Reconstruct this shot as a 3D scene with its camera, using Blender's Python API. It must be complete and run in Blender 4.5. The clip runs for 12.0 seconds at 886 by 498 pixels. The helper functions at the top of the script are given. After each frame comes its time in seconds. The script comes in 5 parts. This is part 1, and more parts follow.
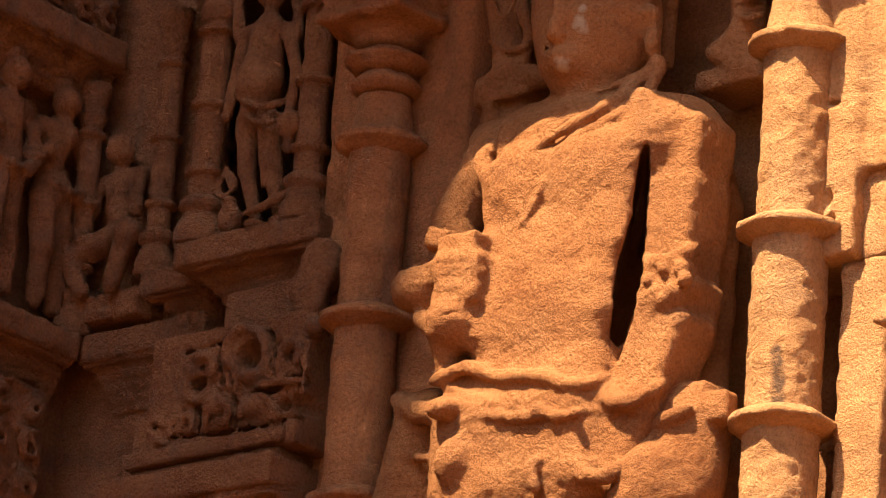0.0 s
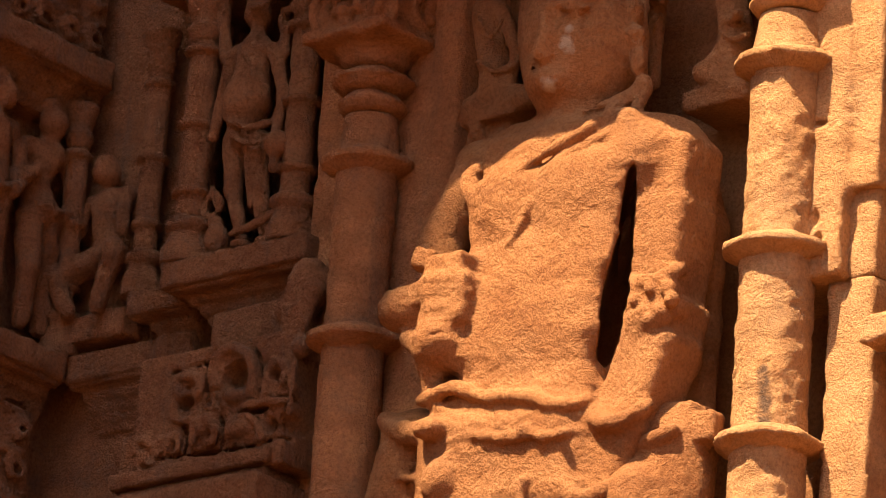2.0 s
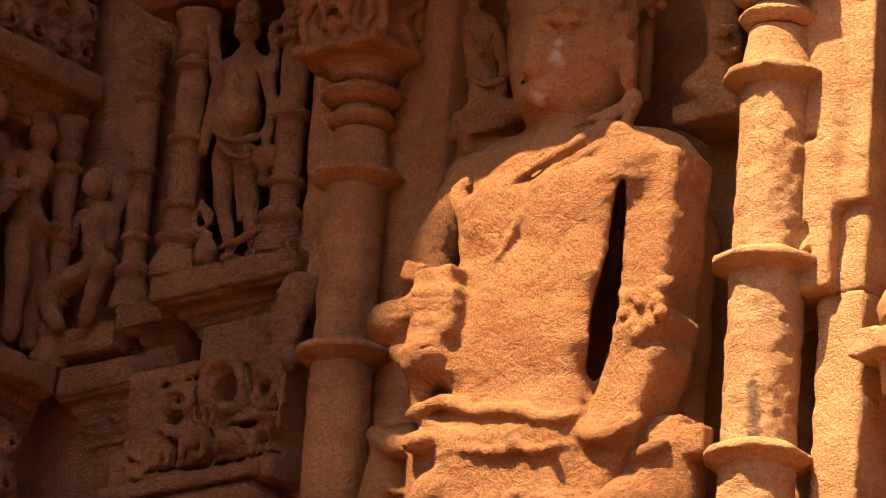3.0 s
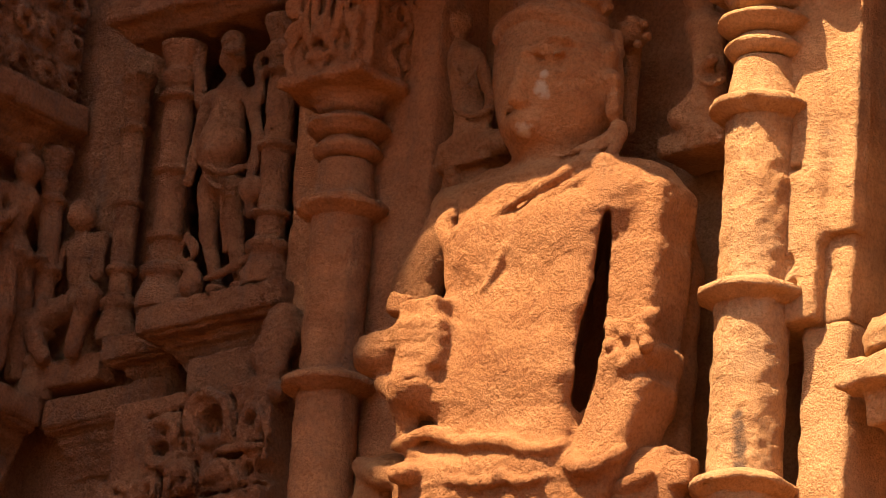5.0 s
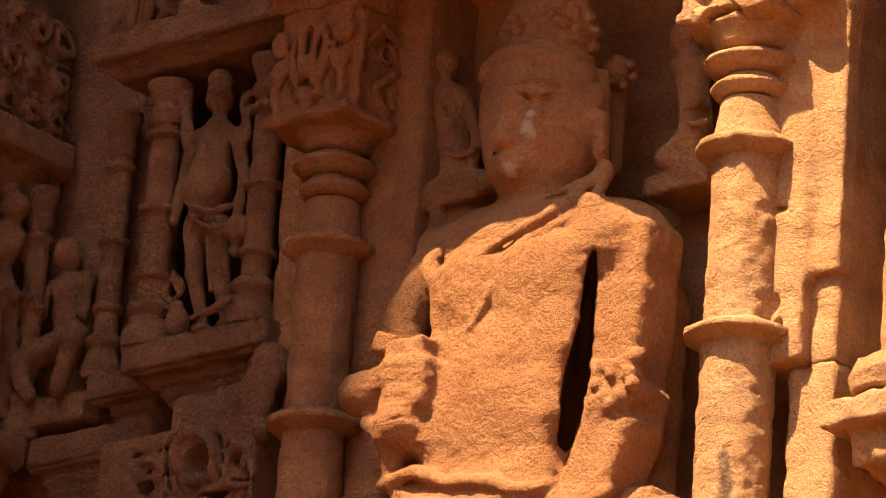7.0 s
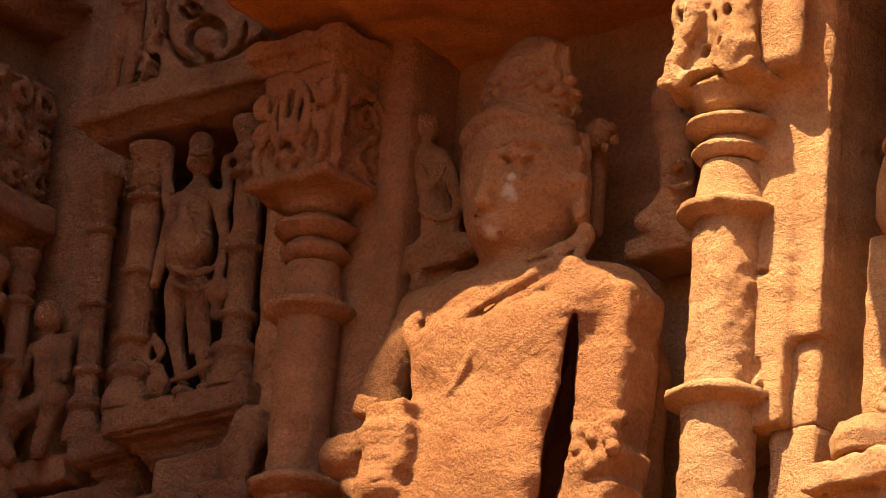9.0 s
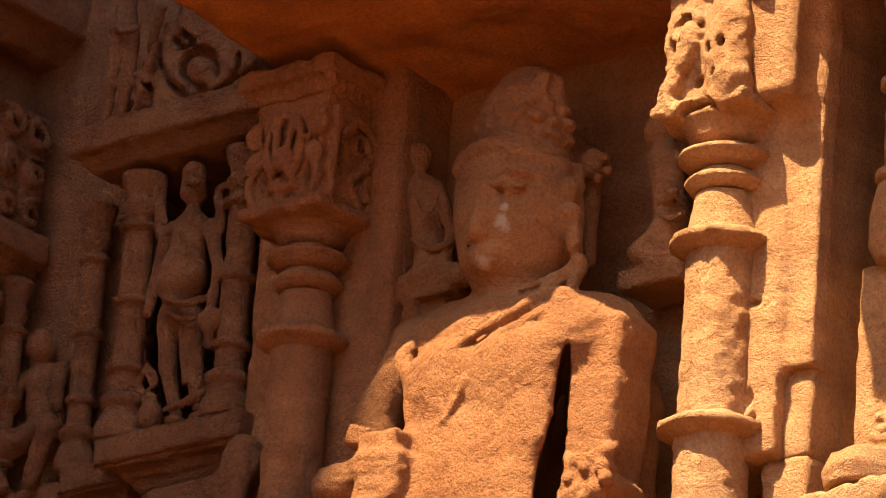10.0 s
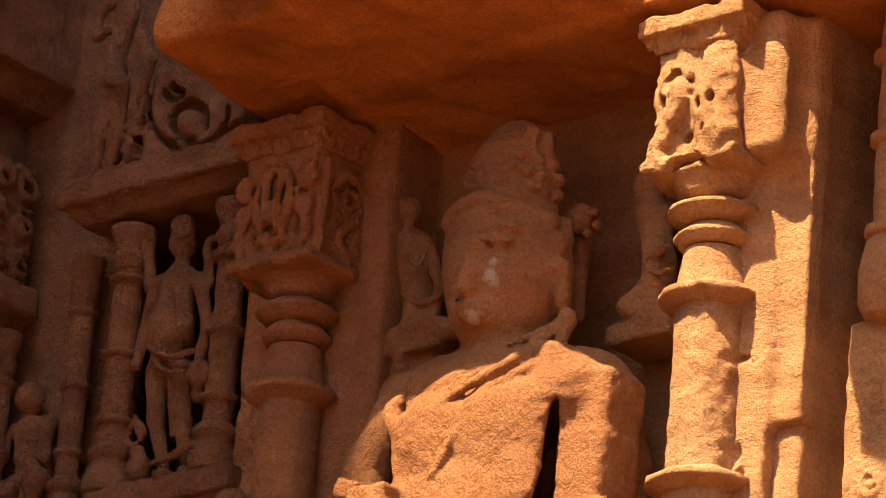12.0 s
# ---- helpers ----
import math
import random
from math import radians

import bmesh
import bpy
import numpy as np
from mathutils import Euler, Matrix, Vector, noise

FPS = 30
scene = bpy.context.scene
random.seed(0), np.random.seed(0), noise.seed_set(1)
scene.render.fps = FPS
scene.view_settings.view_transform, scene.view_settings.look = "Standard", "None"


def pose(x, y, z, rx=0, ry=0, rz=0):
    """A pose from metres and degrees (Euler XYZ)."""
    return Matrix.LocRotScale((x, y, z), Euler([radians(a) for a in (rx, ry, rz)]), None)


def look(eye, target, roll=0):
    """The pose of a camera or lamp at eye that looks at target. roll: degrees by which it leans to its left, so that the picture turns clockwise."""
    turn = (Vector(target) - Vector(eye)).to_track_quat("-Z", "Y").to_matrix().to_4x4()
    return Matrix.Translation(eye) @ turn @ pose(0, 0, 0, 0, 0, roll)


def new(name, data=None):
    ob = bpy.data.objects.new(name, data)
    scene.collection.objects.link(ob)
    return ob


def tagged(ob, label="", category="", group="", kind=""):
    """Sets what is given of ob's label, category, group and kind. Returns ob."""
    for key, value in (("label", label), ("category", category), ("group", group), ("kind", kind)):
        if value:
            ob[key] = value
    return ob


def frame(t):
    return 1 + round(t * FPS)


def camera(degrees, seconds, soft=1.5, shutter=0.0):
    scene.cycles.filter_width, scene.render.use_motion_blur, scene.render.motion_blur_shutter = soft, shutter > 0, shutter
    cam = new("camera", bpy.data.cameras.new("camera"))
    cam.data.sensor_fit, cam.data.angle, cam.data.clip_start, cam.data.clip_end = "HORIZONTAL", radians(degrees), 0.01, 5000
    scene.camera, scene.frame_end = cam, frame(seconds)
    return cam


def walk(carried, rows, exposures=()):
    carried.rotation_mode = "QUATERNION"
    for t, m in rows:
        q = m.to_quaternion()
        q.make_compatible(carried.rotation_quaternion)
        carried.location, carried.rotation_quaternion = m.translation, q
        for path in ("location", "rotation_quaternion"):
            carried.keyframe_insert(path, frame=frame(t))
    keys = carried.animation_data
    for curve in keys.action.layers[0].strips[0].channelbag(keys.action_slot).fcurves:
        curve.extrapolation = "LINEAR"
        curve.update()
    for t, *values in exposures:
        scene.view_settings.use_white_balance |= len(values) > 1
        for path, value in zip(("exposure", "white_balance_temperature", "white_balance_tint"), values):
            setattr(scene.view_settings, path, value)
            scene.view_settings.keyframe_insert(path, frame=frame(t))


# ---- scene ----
# ---------------- camera ----------------
EYE = (4.537, -5.038, 0.92)   # 1.6 m over the ground at -0.68
cam = camera(8.942, 12.0, soft=0.6)
walk(cam, [
    (0, look(EYE, (0.1957, -0.0887, 3.2986), 4.34)),
    (0.5, look(EYE, (0.1992, -0.0883, 3.3042), 4.31)),
    (1, look(EYE, (0.2031, -0.0877, 3.3099), 4.32)),
    (1.5, look(EYE, (0.2075, -0.0869, 3.3162), 4.29)),
    (2, look(EYE, (0.2126, -0.0857, 3.3231), 4.29)),
    (2.5, look(EYE, (0.2190, -0.0841, 3.3312), 4.27)),
    (3, look(EYE, (0.2255, -0.0828, 3.3400), 4.30)),
    (5, look(EYE, (0.2459, -0.0834, 3.3773), 4.22)),
    (5.5, look(EYE, (0.2506, -0.0842, 3.3871), 4.24)),
    (6, look(EYE, (0.2550, -0.0854, 3.3972), 4.26)),
    (6.5, look(EYE, (0.2613, -0.0864, 3.4100), 4.25)),
    (7, look(EYE, (0.2678, -0.0879, 3.4241), 4.30)),
    (9, look(EYE, (0.2999, -0.0983, 3.4982), 4.34)),
    (9.5, look(EYE, (0.3073, -0.1018, 3.5167), 4.33)),
    (10, look(EYE, (0.3136, -0.1050, 3.5331), 4.43)),
    (10.5, look(EYE, (0.3193, -0.1091, 3.5500), 4.53)),
    (11, look(EYE, (0.3253, -0.1128, 3.5664), 4.60)),
    (11.5, look(EYE, (0.3309, -0.1161, 3.5815), 4.64)),
    (12, look(EYE, (0.3366, -0.1190, 3.5958), 4.65)),
])

# ---------------- light ----------------
SUN_AZ, SUN_EL = radians(11), radians(57)   # azimuth is taken from the facade's normal towards -x
to_sun = Vector((-math.sin(SUN_AZ) * math.cos(SUN_EL), -math.cos(SUN_AZ) * math.cos(SUN_EL), math.sin(SUN_EL)))
world = bpy.data.worlds.new("sky")
scene.world = world
world.use_nodes = True
wn = world.node_tree.nodes
sky = wn.new("ShaderNodeTexSky")
sky.sky_type, sky.sun_disc = "NISHITA", False
sky.sun_elevation, sky.sun_rotation = SUN_EL, math.atan2(to_sun.x, to_sun.y)
sky.air_density, sky.dust_density, sky.altitude = 1.0, 5.0, 200
wn["Background"].inputs["Strength"].default_value = 0.055
world.node_tree.links.new(sky.outputs[0], wn["Background"].inputs["Color"])
sun = new("sun", bpy.data.lights.new("sun", "SUN"))
sun.data.energy, sun.data.angle, sun.data.color = 5.0, radians(0.5), (1.0, 0.70, 0.415)
sun.matrix_world = look(to_sun * 20, (0, 0, 0))
scene.view_settings.exposure = 1.78


# ---------------- materials ----------------
PALE = [((0.402, -0.1, 3.574), 0.0064), ((0.398, -0.1, 3.557), 0.0093), ((0.403, -0.1, 3.547), 0.0079), ((0.416, -0.1, 3.539), 0.0072), ((0.377, -0.1, 3.505), 0.0107)]
SOOTY = [((0.684, -0.036, 3.099), 0.0092), ((0.685, -0.036, 3.092), 0.0095), ((0.685, -0.036, 3.086), 0.0097), ((0.686, -0.036, 3.08), 0.0099), ((0.686, -0.036, 3.073), 0.0100), ((0.687, -0.036, 3.067), 0.0100), ((0.687, -0.036, 3.06), 0.0100), ((0.688, -0.036, 3.054), 0.0099), ((0.688, -0.036, 3.048), 0.0097), ((0.689, -0.036, 3.041), 0.0095), ((0.689, -0.036, 3.035), 0.0092), ((0.69, -0.036, 3.029), 0.0089)]


def sandstone(name, light, mid, dark, relief=1.0, soot=0.25, seed=0.0, spots=(), spot_colour=(0, 0, 0)):
    """Weathered sandstone: bedding tint, grain, pits and soot in patches."""
    m = bpy.data.materials.new(name)
    m.use_nodes = True
    n, l = m.node_tree.nodes, m.node_tree.links
    b = n["Principled BSDF"]
    b.inputs["Roughness"].default_value = 0.92
    b.inputs["Specular IOR Level"].default_value = 0.15
    geo = n.new("ShaderNodeNewGeometry")
    off = n.new("ShaderNodeVectorMath")
    off.operation = "ADD"
    off.inputs[1].default_value = (seed, seed * 0.7, seed * 1.3)
    l.new(geo.outputs["Position"], off.inputs[0])

    def tex(scale, detail, rough=0.6, squash=None):
        t = n.new("ShaderNodeTexNoise")
        t.inputs["Scale"].default_value, t.inputs["Detail"].default_value, t.inputs["Roughness"].default_value = scale, detail, rough
        if squash:
            mp = n.new("ShaderNodeVectorMath")
            mp.operation = "MULTIPLY"
            mp.inputs[1].default_value = squash
            l.new(off.outputs[0], mp.inputs[0])
            l.new(mp.outputs[0], t.inputs["Vector"])
        else:
            l.new(off.outputs[0], t.inputs["Vector"])
        return t.outputs["Fac"]

    def ramp(fac, stops):
        r = n.new("ShaderNodeValToRGB")
        while len(r.color_ramp.elements) < len(stops):
            r.color_ramp.elements.new(0.5)
        for e, (p, c) in zip(r.color_ramp.elements, stops):
            e.position, e.color = p, (*c, 1)
        l.new(fac, r.inputs[0])
        return r.outputs[0]

    def mix(kind, fac, a, c):
        x = n.new("ShaderNodeMix")
        x.data_type, x.blend_type = "RGBA", kind
        if isinstance(fac, float):
            x.inputs[0].default_value = fac
        else:
            l.new(fac, x.inputs[0])
        l.new(a, x.inputs[6])
        l.new(c, x.inputs[7])
        return x.outputs[2]

    base = ramp(tex(9, 6, 0.65), [(0.32, dark), (0.5, mid), (0.68, light)])
    bed = ramp(tex(3, 3, 0.5, (1, 1, 9)), [(0.35, (0.82, 0.78, 0.76)), (0.65, (1.08, 1.05, 1.0))])
    col = mix("MULTIPLY", 0.8, base, bed)
    grain = ramp(tex(210, 4, 0.75), [(0.34, (0.55, 0.51, 0.48)), (0.52, (1, 1, 1)), (0.68, (1.25, 1.22, 1.16))])
    col = mix("MULTIPLY", 0.6, col, grain)
    sootmask = ramp(tex(16, 6, 0.65), [(0.56, (0, 0, 0)), (0.74, (soot, soot, soot))])
    streak = ramp(tex(26, 5, 0.6, (1, 1, 0.16)), [(0.54, (0, 0, 0)), (0.72, (soot * 0.8,) * 3)])
    sootmask = mix("LIGHTEN", 1.0, sootmask, streak)
    gray = n.new("ShaderNodeRGB")
    gray.outputs[0].default_value = (0.13, 0.115, 0.10, 1)
    col = mix("MIX", sootmask, col, gray.outputs[0])
    if spots:   # stains of their own shape, at their places on the stone
        wob = n.new("ShaderNodeTexNoise")
        wob.inputs["Scale"].default_value, wob.inputs["Detail"].default_value = 90, 4
        l.new(geo.outputs["Position"], wob.inputs["Vector"])
        total = None
        for c, r in spots:
            dist = n.new("ShaderNodeVectorMath")
            dist.operation = "DISTANCE"
            dist.inputs[1].default_value = c
            l.new(geo.outputs["Position"], dist.inputs[0])
            edge = n.new("ShaderNodeMath")
            edge.operation = "MULTIPLY_ADD"
            l.new(wob.outputs["Fac"], edge.inputs[0])
            edge.inputs[1].default_value = 1.5 * r
            l.new(dist.outputs["Value"], edge.inputs[2])
            rng = n.new("ShaderNodeMapRange")
            rng.inputs[1].default_value, rng.inputs[2].default_value = 1.95 * r, 1.25 * r
            l.new(edge.outputs[0], rng.inputs[0])
            if total is None:
                total = rng.outputs[0]
            else:
                top = n.new("ShaderNodeMath")
                top.operation = "MAXIMUM"
                l.new(total, top.inputs[0])
                l.new(rng.outputs[0], top.inputs[1])
                total = top.outputs[0]
        tone = n.new("ShaderNodeRGB")
        tone.outputs[0].default_value = (*spot_colour, 1)
        scl = n.new("ShaderNodeMath")
        scl.operation = "MULTIPLY"
        l.new(total, scl.inputs[0])
        scl.inputs[1].default_value = 0.8
        col = mix("MIX", scl.outputs[0], col, tone.outputs[0])
    l.new(col, b.inputs["Base Color"])
    # relief: a sandy grain, pits of some millimetres and low bruises
    h1, h2 = tex(150, 5, 0.68), tex(420, 3, 0.7)
    cells = n.new("ShaderNodeTexVoronoi")
    cells.inputs["Scale"].default_value, cells.inputs["Randomness"].default_value = 105, 1.0
    l.new(off.outputs[0], cells.inputs["Vector"])
    pits = ramp(cells.outputs["Distance"], [(0.10, (0, 0, 0)), (0.34, (1, 1, 1))])
    where = ramp(tex(28, 4, 0.6), [(0.46, (0, 0, 0)), (0.62, (1, 1, 1))])
    white = n.new("ShaderNodeRGB")
    white.outputs[0].default_value = (1, 1, 1, 1)
    pits = mix("MIX", where, white.outputs[0], pits)
    add = n.new("ShaderNodeMath")
    add.operation = "MULTIPLY_ADD"
    l.new(h2, add.inputs[0])
    add.inputs[1].default_value = 0.45
    l.new(h1, add.inputs[2])
    add2 = n.new("ShaderNodeMath")
    add2.operation = "MULTIPLY_ADD"
    l.new(pits, add2.inputs[0])
    add2.inputs[1].default_value = 0.16
    l.new(add.outputs[0], add2.inputs[2])
    bump = n.new("ShaderNodeBump")
    bump.inputs["Strength"].default_value = 0.95 * relief
    bump.inputs["Distance"].default_value = 0.0095
    l.new(add2.outputs[0], bump.inputs["Height"])
    l.new(bump.outputs[0], b.inputs["Normal"])
    return m


STONE = sandstone("ochre_sandstone", (0.45, 0.250, 0.125), (0.40, 0.205, 0.098), (0.32, 0.152, 0.070))
STONE_STATUE = sandstone("statue_sandstone", (0.42, 0.216, 0.102), (0.36, 0.176, 0.079), (0.285, 0.129, 0.055), 0.95, 0.12, 2.3, PALE, (0.52, 0.43, 0.33))
# worn stone of the east side, paler so that some sunlight sits in its colour
STONE_WORN_BRIGHT = sandstone("brightened_worn_sandstone", (0.60, 0.372, 0.198), (0.53, 0.312, 0.155), (0.43, 0.235, 0.110), 0.95, 0.32, 3.7, SOOTY, (0.05, 0.04, 0.04))
# aged stone of bay and flank, its colour lowered to carry part of the shade
STONE_DARK = sandstone("shade_darkened_aged_sandstone", (0.42, 0.213, 0.113), (0.345, 0.168, 0.088), (0.245, 0.115, 0.060), 1.5, 0.5, 8.1)
# west pillar's patina, kept below the east stone: part of its shade is colour
STONE_PATINA_DIM = sandstone("dimmed_patinated_sandstone", (0.53, 0.268, 0.133), (0.46, 0.222, 0.108), (0.35, 0.160, 0.076), 1.2, 0.4, 6.6)
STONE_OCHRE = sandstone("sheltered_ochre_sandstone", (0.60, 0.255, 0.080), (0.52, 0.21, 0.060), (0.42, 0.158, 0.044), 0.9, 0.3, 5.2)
EARTH = sandstone("paving_dust", (0.25, 0.116, 0.046), (0.215, 0.096, 0.037), (0.17, 0.074, 0.028), 0.6, 0.1, 1.9)


# ---------------- mesh helpers ----------------
def part(name, bm, material, parent=None, label=""):
    """Links a bmesh (or a ready mesh) as one mesh object under a thing or a part."""
    if isinstance(bm, bpy.types.Mesh):
        me = bm
    else:
        me = bpy.data.meshes.new(name)
        bm.to_mesh(me)
        bm.free()
    me.materials.append(material)
    ob = new(name, me)
    if parent:
        ob.parent = parent
        ob.matrix_parent_inverse = Matrix.Translation(parent.location).inverted()
    if label:
        ob["label"] = label
    return ob


def thing(name, at, label, category, group="", kind=""):
    ob = new(name)
    ob.location = at
    return tagged(ob, label, category, group, kind)


def fbm(p, size):
    q = Vector(p) / size
    return noise.noise(q) + 0.5 * noise.noise(q * 2.1) + 0.25 * noise.noise(q * 4.3)


def wear(bm, amp, size, chips=0.0):
    """Moves the vertices along their normals as weather does, with chips out of the proud ones."""
    bm.normal_update()
    for v in bm.verts:
        d = amp * fbm(v.co, size)
        if chips:
            c = fbm(v.co + Vector((3.1, 5.2, 1.7)), size * 0.8)
            d -= chips * max(0.0, c - 0.35)
        v.co += v.normal * d


def smooth(bm, on=True):
    for f in bm.faces:
        f.smooth = on


def slab(x0, x1, y0, y1, z0, z1, cell=0.012, amp=0.0015, size=0.04, chips=0.006, round_=0.004):
    """A dressed block with rounded, chipped edges, as an even lattice of faces."""
    bm = bmesh.new()
    lo, hi = Vector((x0, y0, z0)), Vector((x1, y1, z1))
    dims = hi - lo
    cnt = [max(2, min(160, int(d / cell))) for d in dims]
    grid = {}

    def vert(i, j, k):
        key = (i, j, k)
        if key not in grid:
            p = Vector((lo.x + dims.x * i / cnt[0], lo.y + dims.y * j / cnt[1], lo.z + dims.z * k / cnt[2]))
            c = Vector((min(max(p.x, lo.x + round_), hi.x - round_), min(max(p.y, lo.y + round_), hi.y - round_), min(max(p.z, lo.z + round_), hi.z - round_)))
            d = p - c
            grid[key] = bm.verts.new(c + d.normalized() * round_ if d.length > 1e-9 else p)
        return grid[key]
    a, b, c = cnt
    for i in range(a):
        for j in range(b):
            bm.faces.new((vert(i, j, 0), vert(i, j + 1, 0), vert(i + 1, j + 1, 0), vert(i + 1, j, 0)))
            bm.faces.new((vert(i, j, c), vert(i + 1, j, c), vert(i + 1, j + 1, c), vert(i, j + 1, c)))
    for i in range(a):
        for k in range(c):
            bm.faces.new((vert(i, 0, k), vert(i + 1, 0, k), vert(i + 1, 0, k + 1), vert(i, 0, k + 1)))
            bm.faces.new((vert(i, b, k), vert(i, b, k + 1), vert(i + 1, b, k + 1), vert(i + 1, b, k)))
    for j in range(b):
        for k in range(c):
            bm.faces.new((vert(0, j, k), vert(0, j, k + 1), vert(0, j + 1, k + 1), vert(0, j + 1, k)))
            bm.faces.new((vert(a, j, k), vert(a, j + 1, k), vert(a, j + 1, k + 1), vert(a, j, k + 1)))
    wear(bm, amp, size, chips)
    smooth(bm)
    return bm


def lathe(profile, seg=56, amp=0.0012, size=0.03, chips=0.004, at=(0, 0, 0)):
    """A turned form about the vertical: profile of (radius, z) from the bottom up, closed at both ends."""
    bm = bmesh.new()
    pts = []
    for (r0, z0), (r1, z1) in zip(profile, profile[1:]):
        steps = max(1, int(math.hypot(r1 - r0, z1 - z0) / 0.0035))
        pts += [(r0 + (r1 - r0) * i / steps, z0 + (z1 - z0) * i / steps) for i in range(steps)]
    pts.append(profile[-1])
    rings = [[bm.verts.new((at[0] + r * math.cos(6.28319 * i / seg), at[1] + r * math.sin(6.28319 * i / seg), at[2] + z)) for i in range(seg)] for r, z in pts]
    for a, b in zip(rings, rings[1:]):
        for i in range(seg):
            bm.faces.new((a[i], a[(i + 1) % seg], b[(i + 1) % seg], b[i]))
    bm.faces.new(list(reversed(rings[0])))
    bm.faces.new(rings[-1])
    wear(bm, amp, size, chips)
    smooth(bm)
    return bm


class Carving:
    """A solid modelled as a blend of rounded forms on a lattice and skinned: carved stone."""

    def __init__(s, lo, hi, h):
        s.lo, s.h = np.array(lo, float), h
        s.n = [int(math.ceil((b - a) / h)) + 1 for a, b in zip(lo, hi)]
        s.f = np.full(s.n, 0.05, np.float32)

    def region(s, lo, hi):
        i0 = [max(0, int((a - o) / s.h)) for a, o in zip(lo, s.lo)]
        i1 = [min(n, int((b - o) / s.h) + 2) for b, o, n in zip(hi, s.lo, s.n)]
        if any(b <= a for a, b in zip(i0, i1)):
            return None, None
        ax = [(np.arange(a, b) * s.h + o).astype(np.float32) for a, b, o in zip(i0, i1, s.lo)]
        return tuple(slice(a, b) for a, b in zip(i0, i1)), np.meshgrid(*ax, indexing="ij", sparse=True)

    def blend(s, sl, d, k, cut=False):
        f = s.f[sl]
        if cut:
            d = -d
            q = np.maximum(k - np.abs(f - d), 0) / k
            s.f[sl] = np.maximum(f, d) + q * q * k / 4
        else:
            q = np.maximum(k - np.abs(f - d), 0) / k
            s.f[sl] = np.minimum(f, d) - q * q * k / 4

    def limb(s, a, b, ra, rb, k=0.01, cut=False):
        a, b = np.array(a, float), np.array(b, float)
        m = max(ra, rb) + k + 0.006
        sl, p = s.region(np.minimum(a, b) - m, np.maximum(a, b) + m)
        if sl is None:
            return
        v = b - a
        q = [x - c for x, c in zip(p, a)]
        t = np.clip((q[0] * v[0] + q[1] * v[1] + q[2] * v[2]) / max(1e-9, float(v @ v)), 0, 1)
        d = np.sqrt((q[0] - t * v[0]) ** 2 + (q[1] - t * v[1]) ** 2 + (q[2] - t * v[2]) ** 2) - (ra + (rb - ra) * t)
        s.blend(sl, d, k, cut)

    def local(s, c, r, rot, k):
        m = max(r) * (1.0 if rot == (0, 0, 0) else 1.5)
        ext = np.array(r) if rot == (0, 0, 0) else np.array((m, m, m))
        sl, p = s.region(np.array(c) - ext - k - 0.006, np.array(c) + ext + k + 0.006)
        if sl is None:
            return None, None
        q = [x - o for x, o in zip(p, c)]
        if rot != (0, 0, 0):
            mt = Euler([radians(v) for v in rot]).to_matrix().transposed()
            q = [mt[i][0] * q[0] + mt[i][1] * q[1] + mt[i][2] * q[2] for i in range(3)]
        return sl, q

    def ball(s, c, r, rot=(0, 0, 0), k=0.01, cut=False):
        sl, q = s.local(c, r, rot, k)
        if sl is None:
            return
        k0 = np.sqrt((q[0] / r[0]) ** 2 + (q[1] / r[1]) ** 2 + (q[2] / r[2]) ** 2)
        k1 = np.sqrt((q[0] / r[0] ** 2) ** 2 + (q[1] / r[1] ** 2) ** 2 + (q[2] / r[2] ** 2) ** 2) + 1e-6
        s.blend(sl, k0 * (k0 - 1) / k1, k, cut)

    def dig(s, c, r, rot=(0, 0, 0), k=0.006):
        s.ball(c, r, rot, k, True)

    def knob(s, c, r, k=0.004):
        s.ball(c, (r, r, r), (0, 0, 0), k)

    def block(s, c, r, rot=(0, 0, 0), rd=0.005, k=0.006, cut=False):
        sl, q = s.local(c, r, rot, k)
        if sl is None:
            return
        e = [np.abs(x) - (h - rd) for x, h in zip(q, r)]
        d = np.sqrt(np.maximum(e[0], 0) ** 2 + np.maximum(e[1], 0) ** 2 + np.maximum(e[2], 0) ** 2) + np.minimum(np.maximum(np.maximum(e[0], e[1]), e[2]), 0) - rd
        s.blend(sl, d, k, cut)

    def ring(s, c, big, small, rot=(0, 0, 0), k=0.004):
        r = (big + small,) * 3
        sl, q = s.local(c, r, rot, k)
        if sl is None:
            return
        s.blend(sl, np.sqrt((np.sqrt(q[0] ** 2 + q[1] ** 2) - big) ** 2 + q[2] ** 2) - small, k)

    def cord(s, pts, r, k=0.005, cut=False, taper=1.0):
        """A rope of round section through the points, rounded between them."""
        p = [np.array(x, float) for x in pts]
        p = [2 * p[0] - p[1]] + p + [2 * p[-1] - p[-2]]
        run = []
        for i in range(1, len(p) - 2):
            for u in np.linspace(0, 1, 5)[:-1]:
                a, b, c, d = p[i - 1:i + 3]
                run.append(0.5 * (2 * b + (c - a) * u + (2 * a - 5 * b + 4 * c - d) * u * u + (3 * b - a - 3 * c + d) * u ** 3))
        run.append(p[-2])
        n = len(run) - 1
        for i in range(n):
            s.limb(run[i], run[i + 1], r * (1 + (taper - 1) * i / n), r * (1 + (taper - 1) * (i + 1) / n), k, cut)

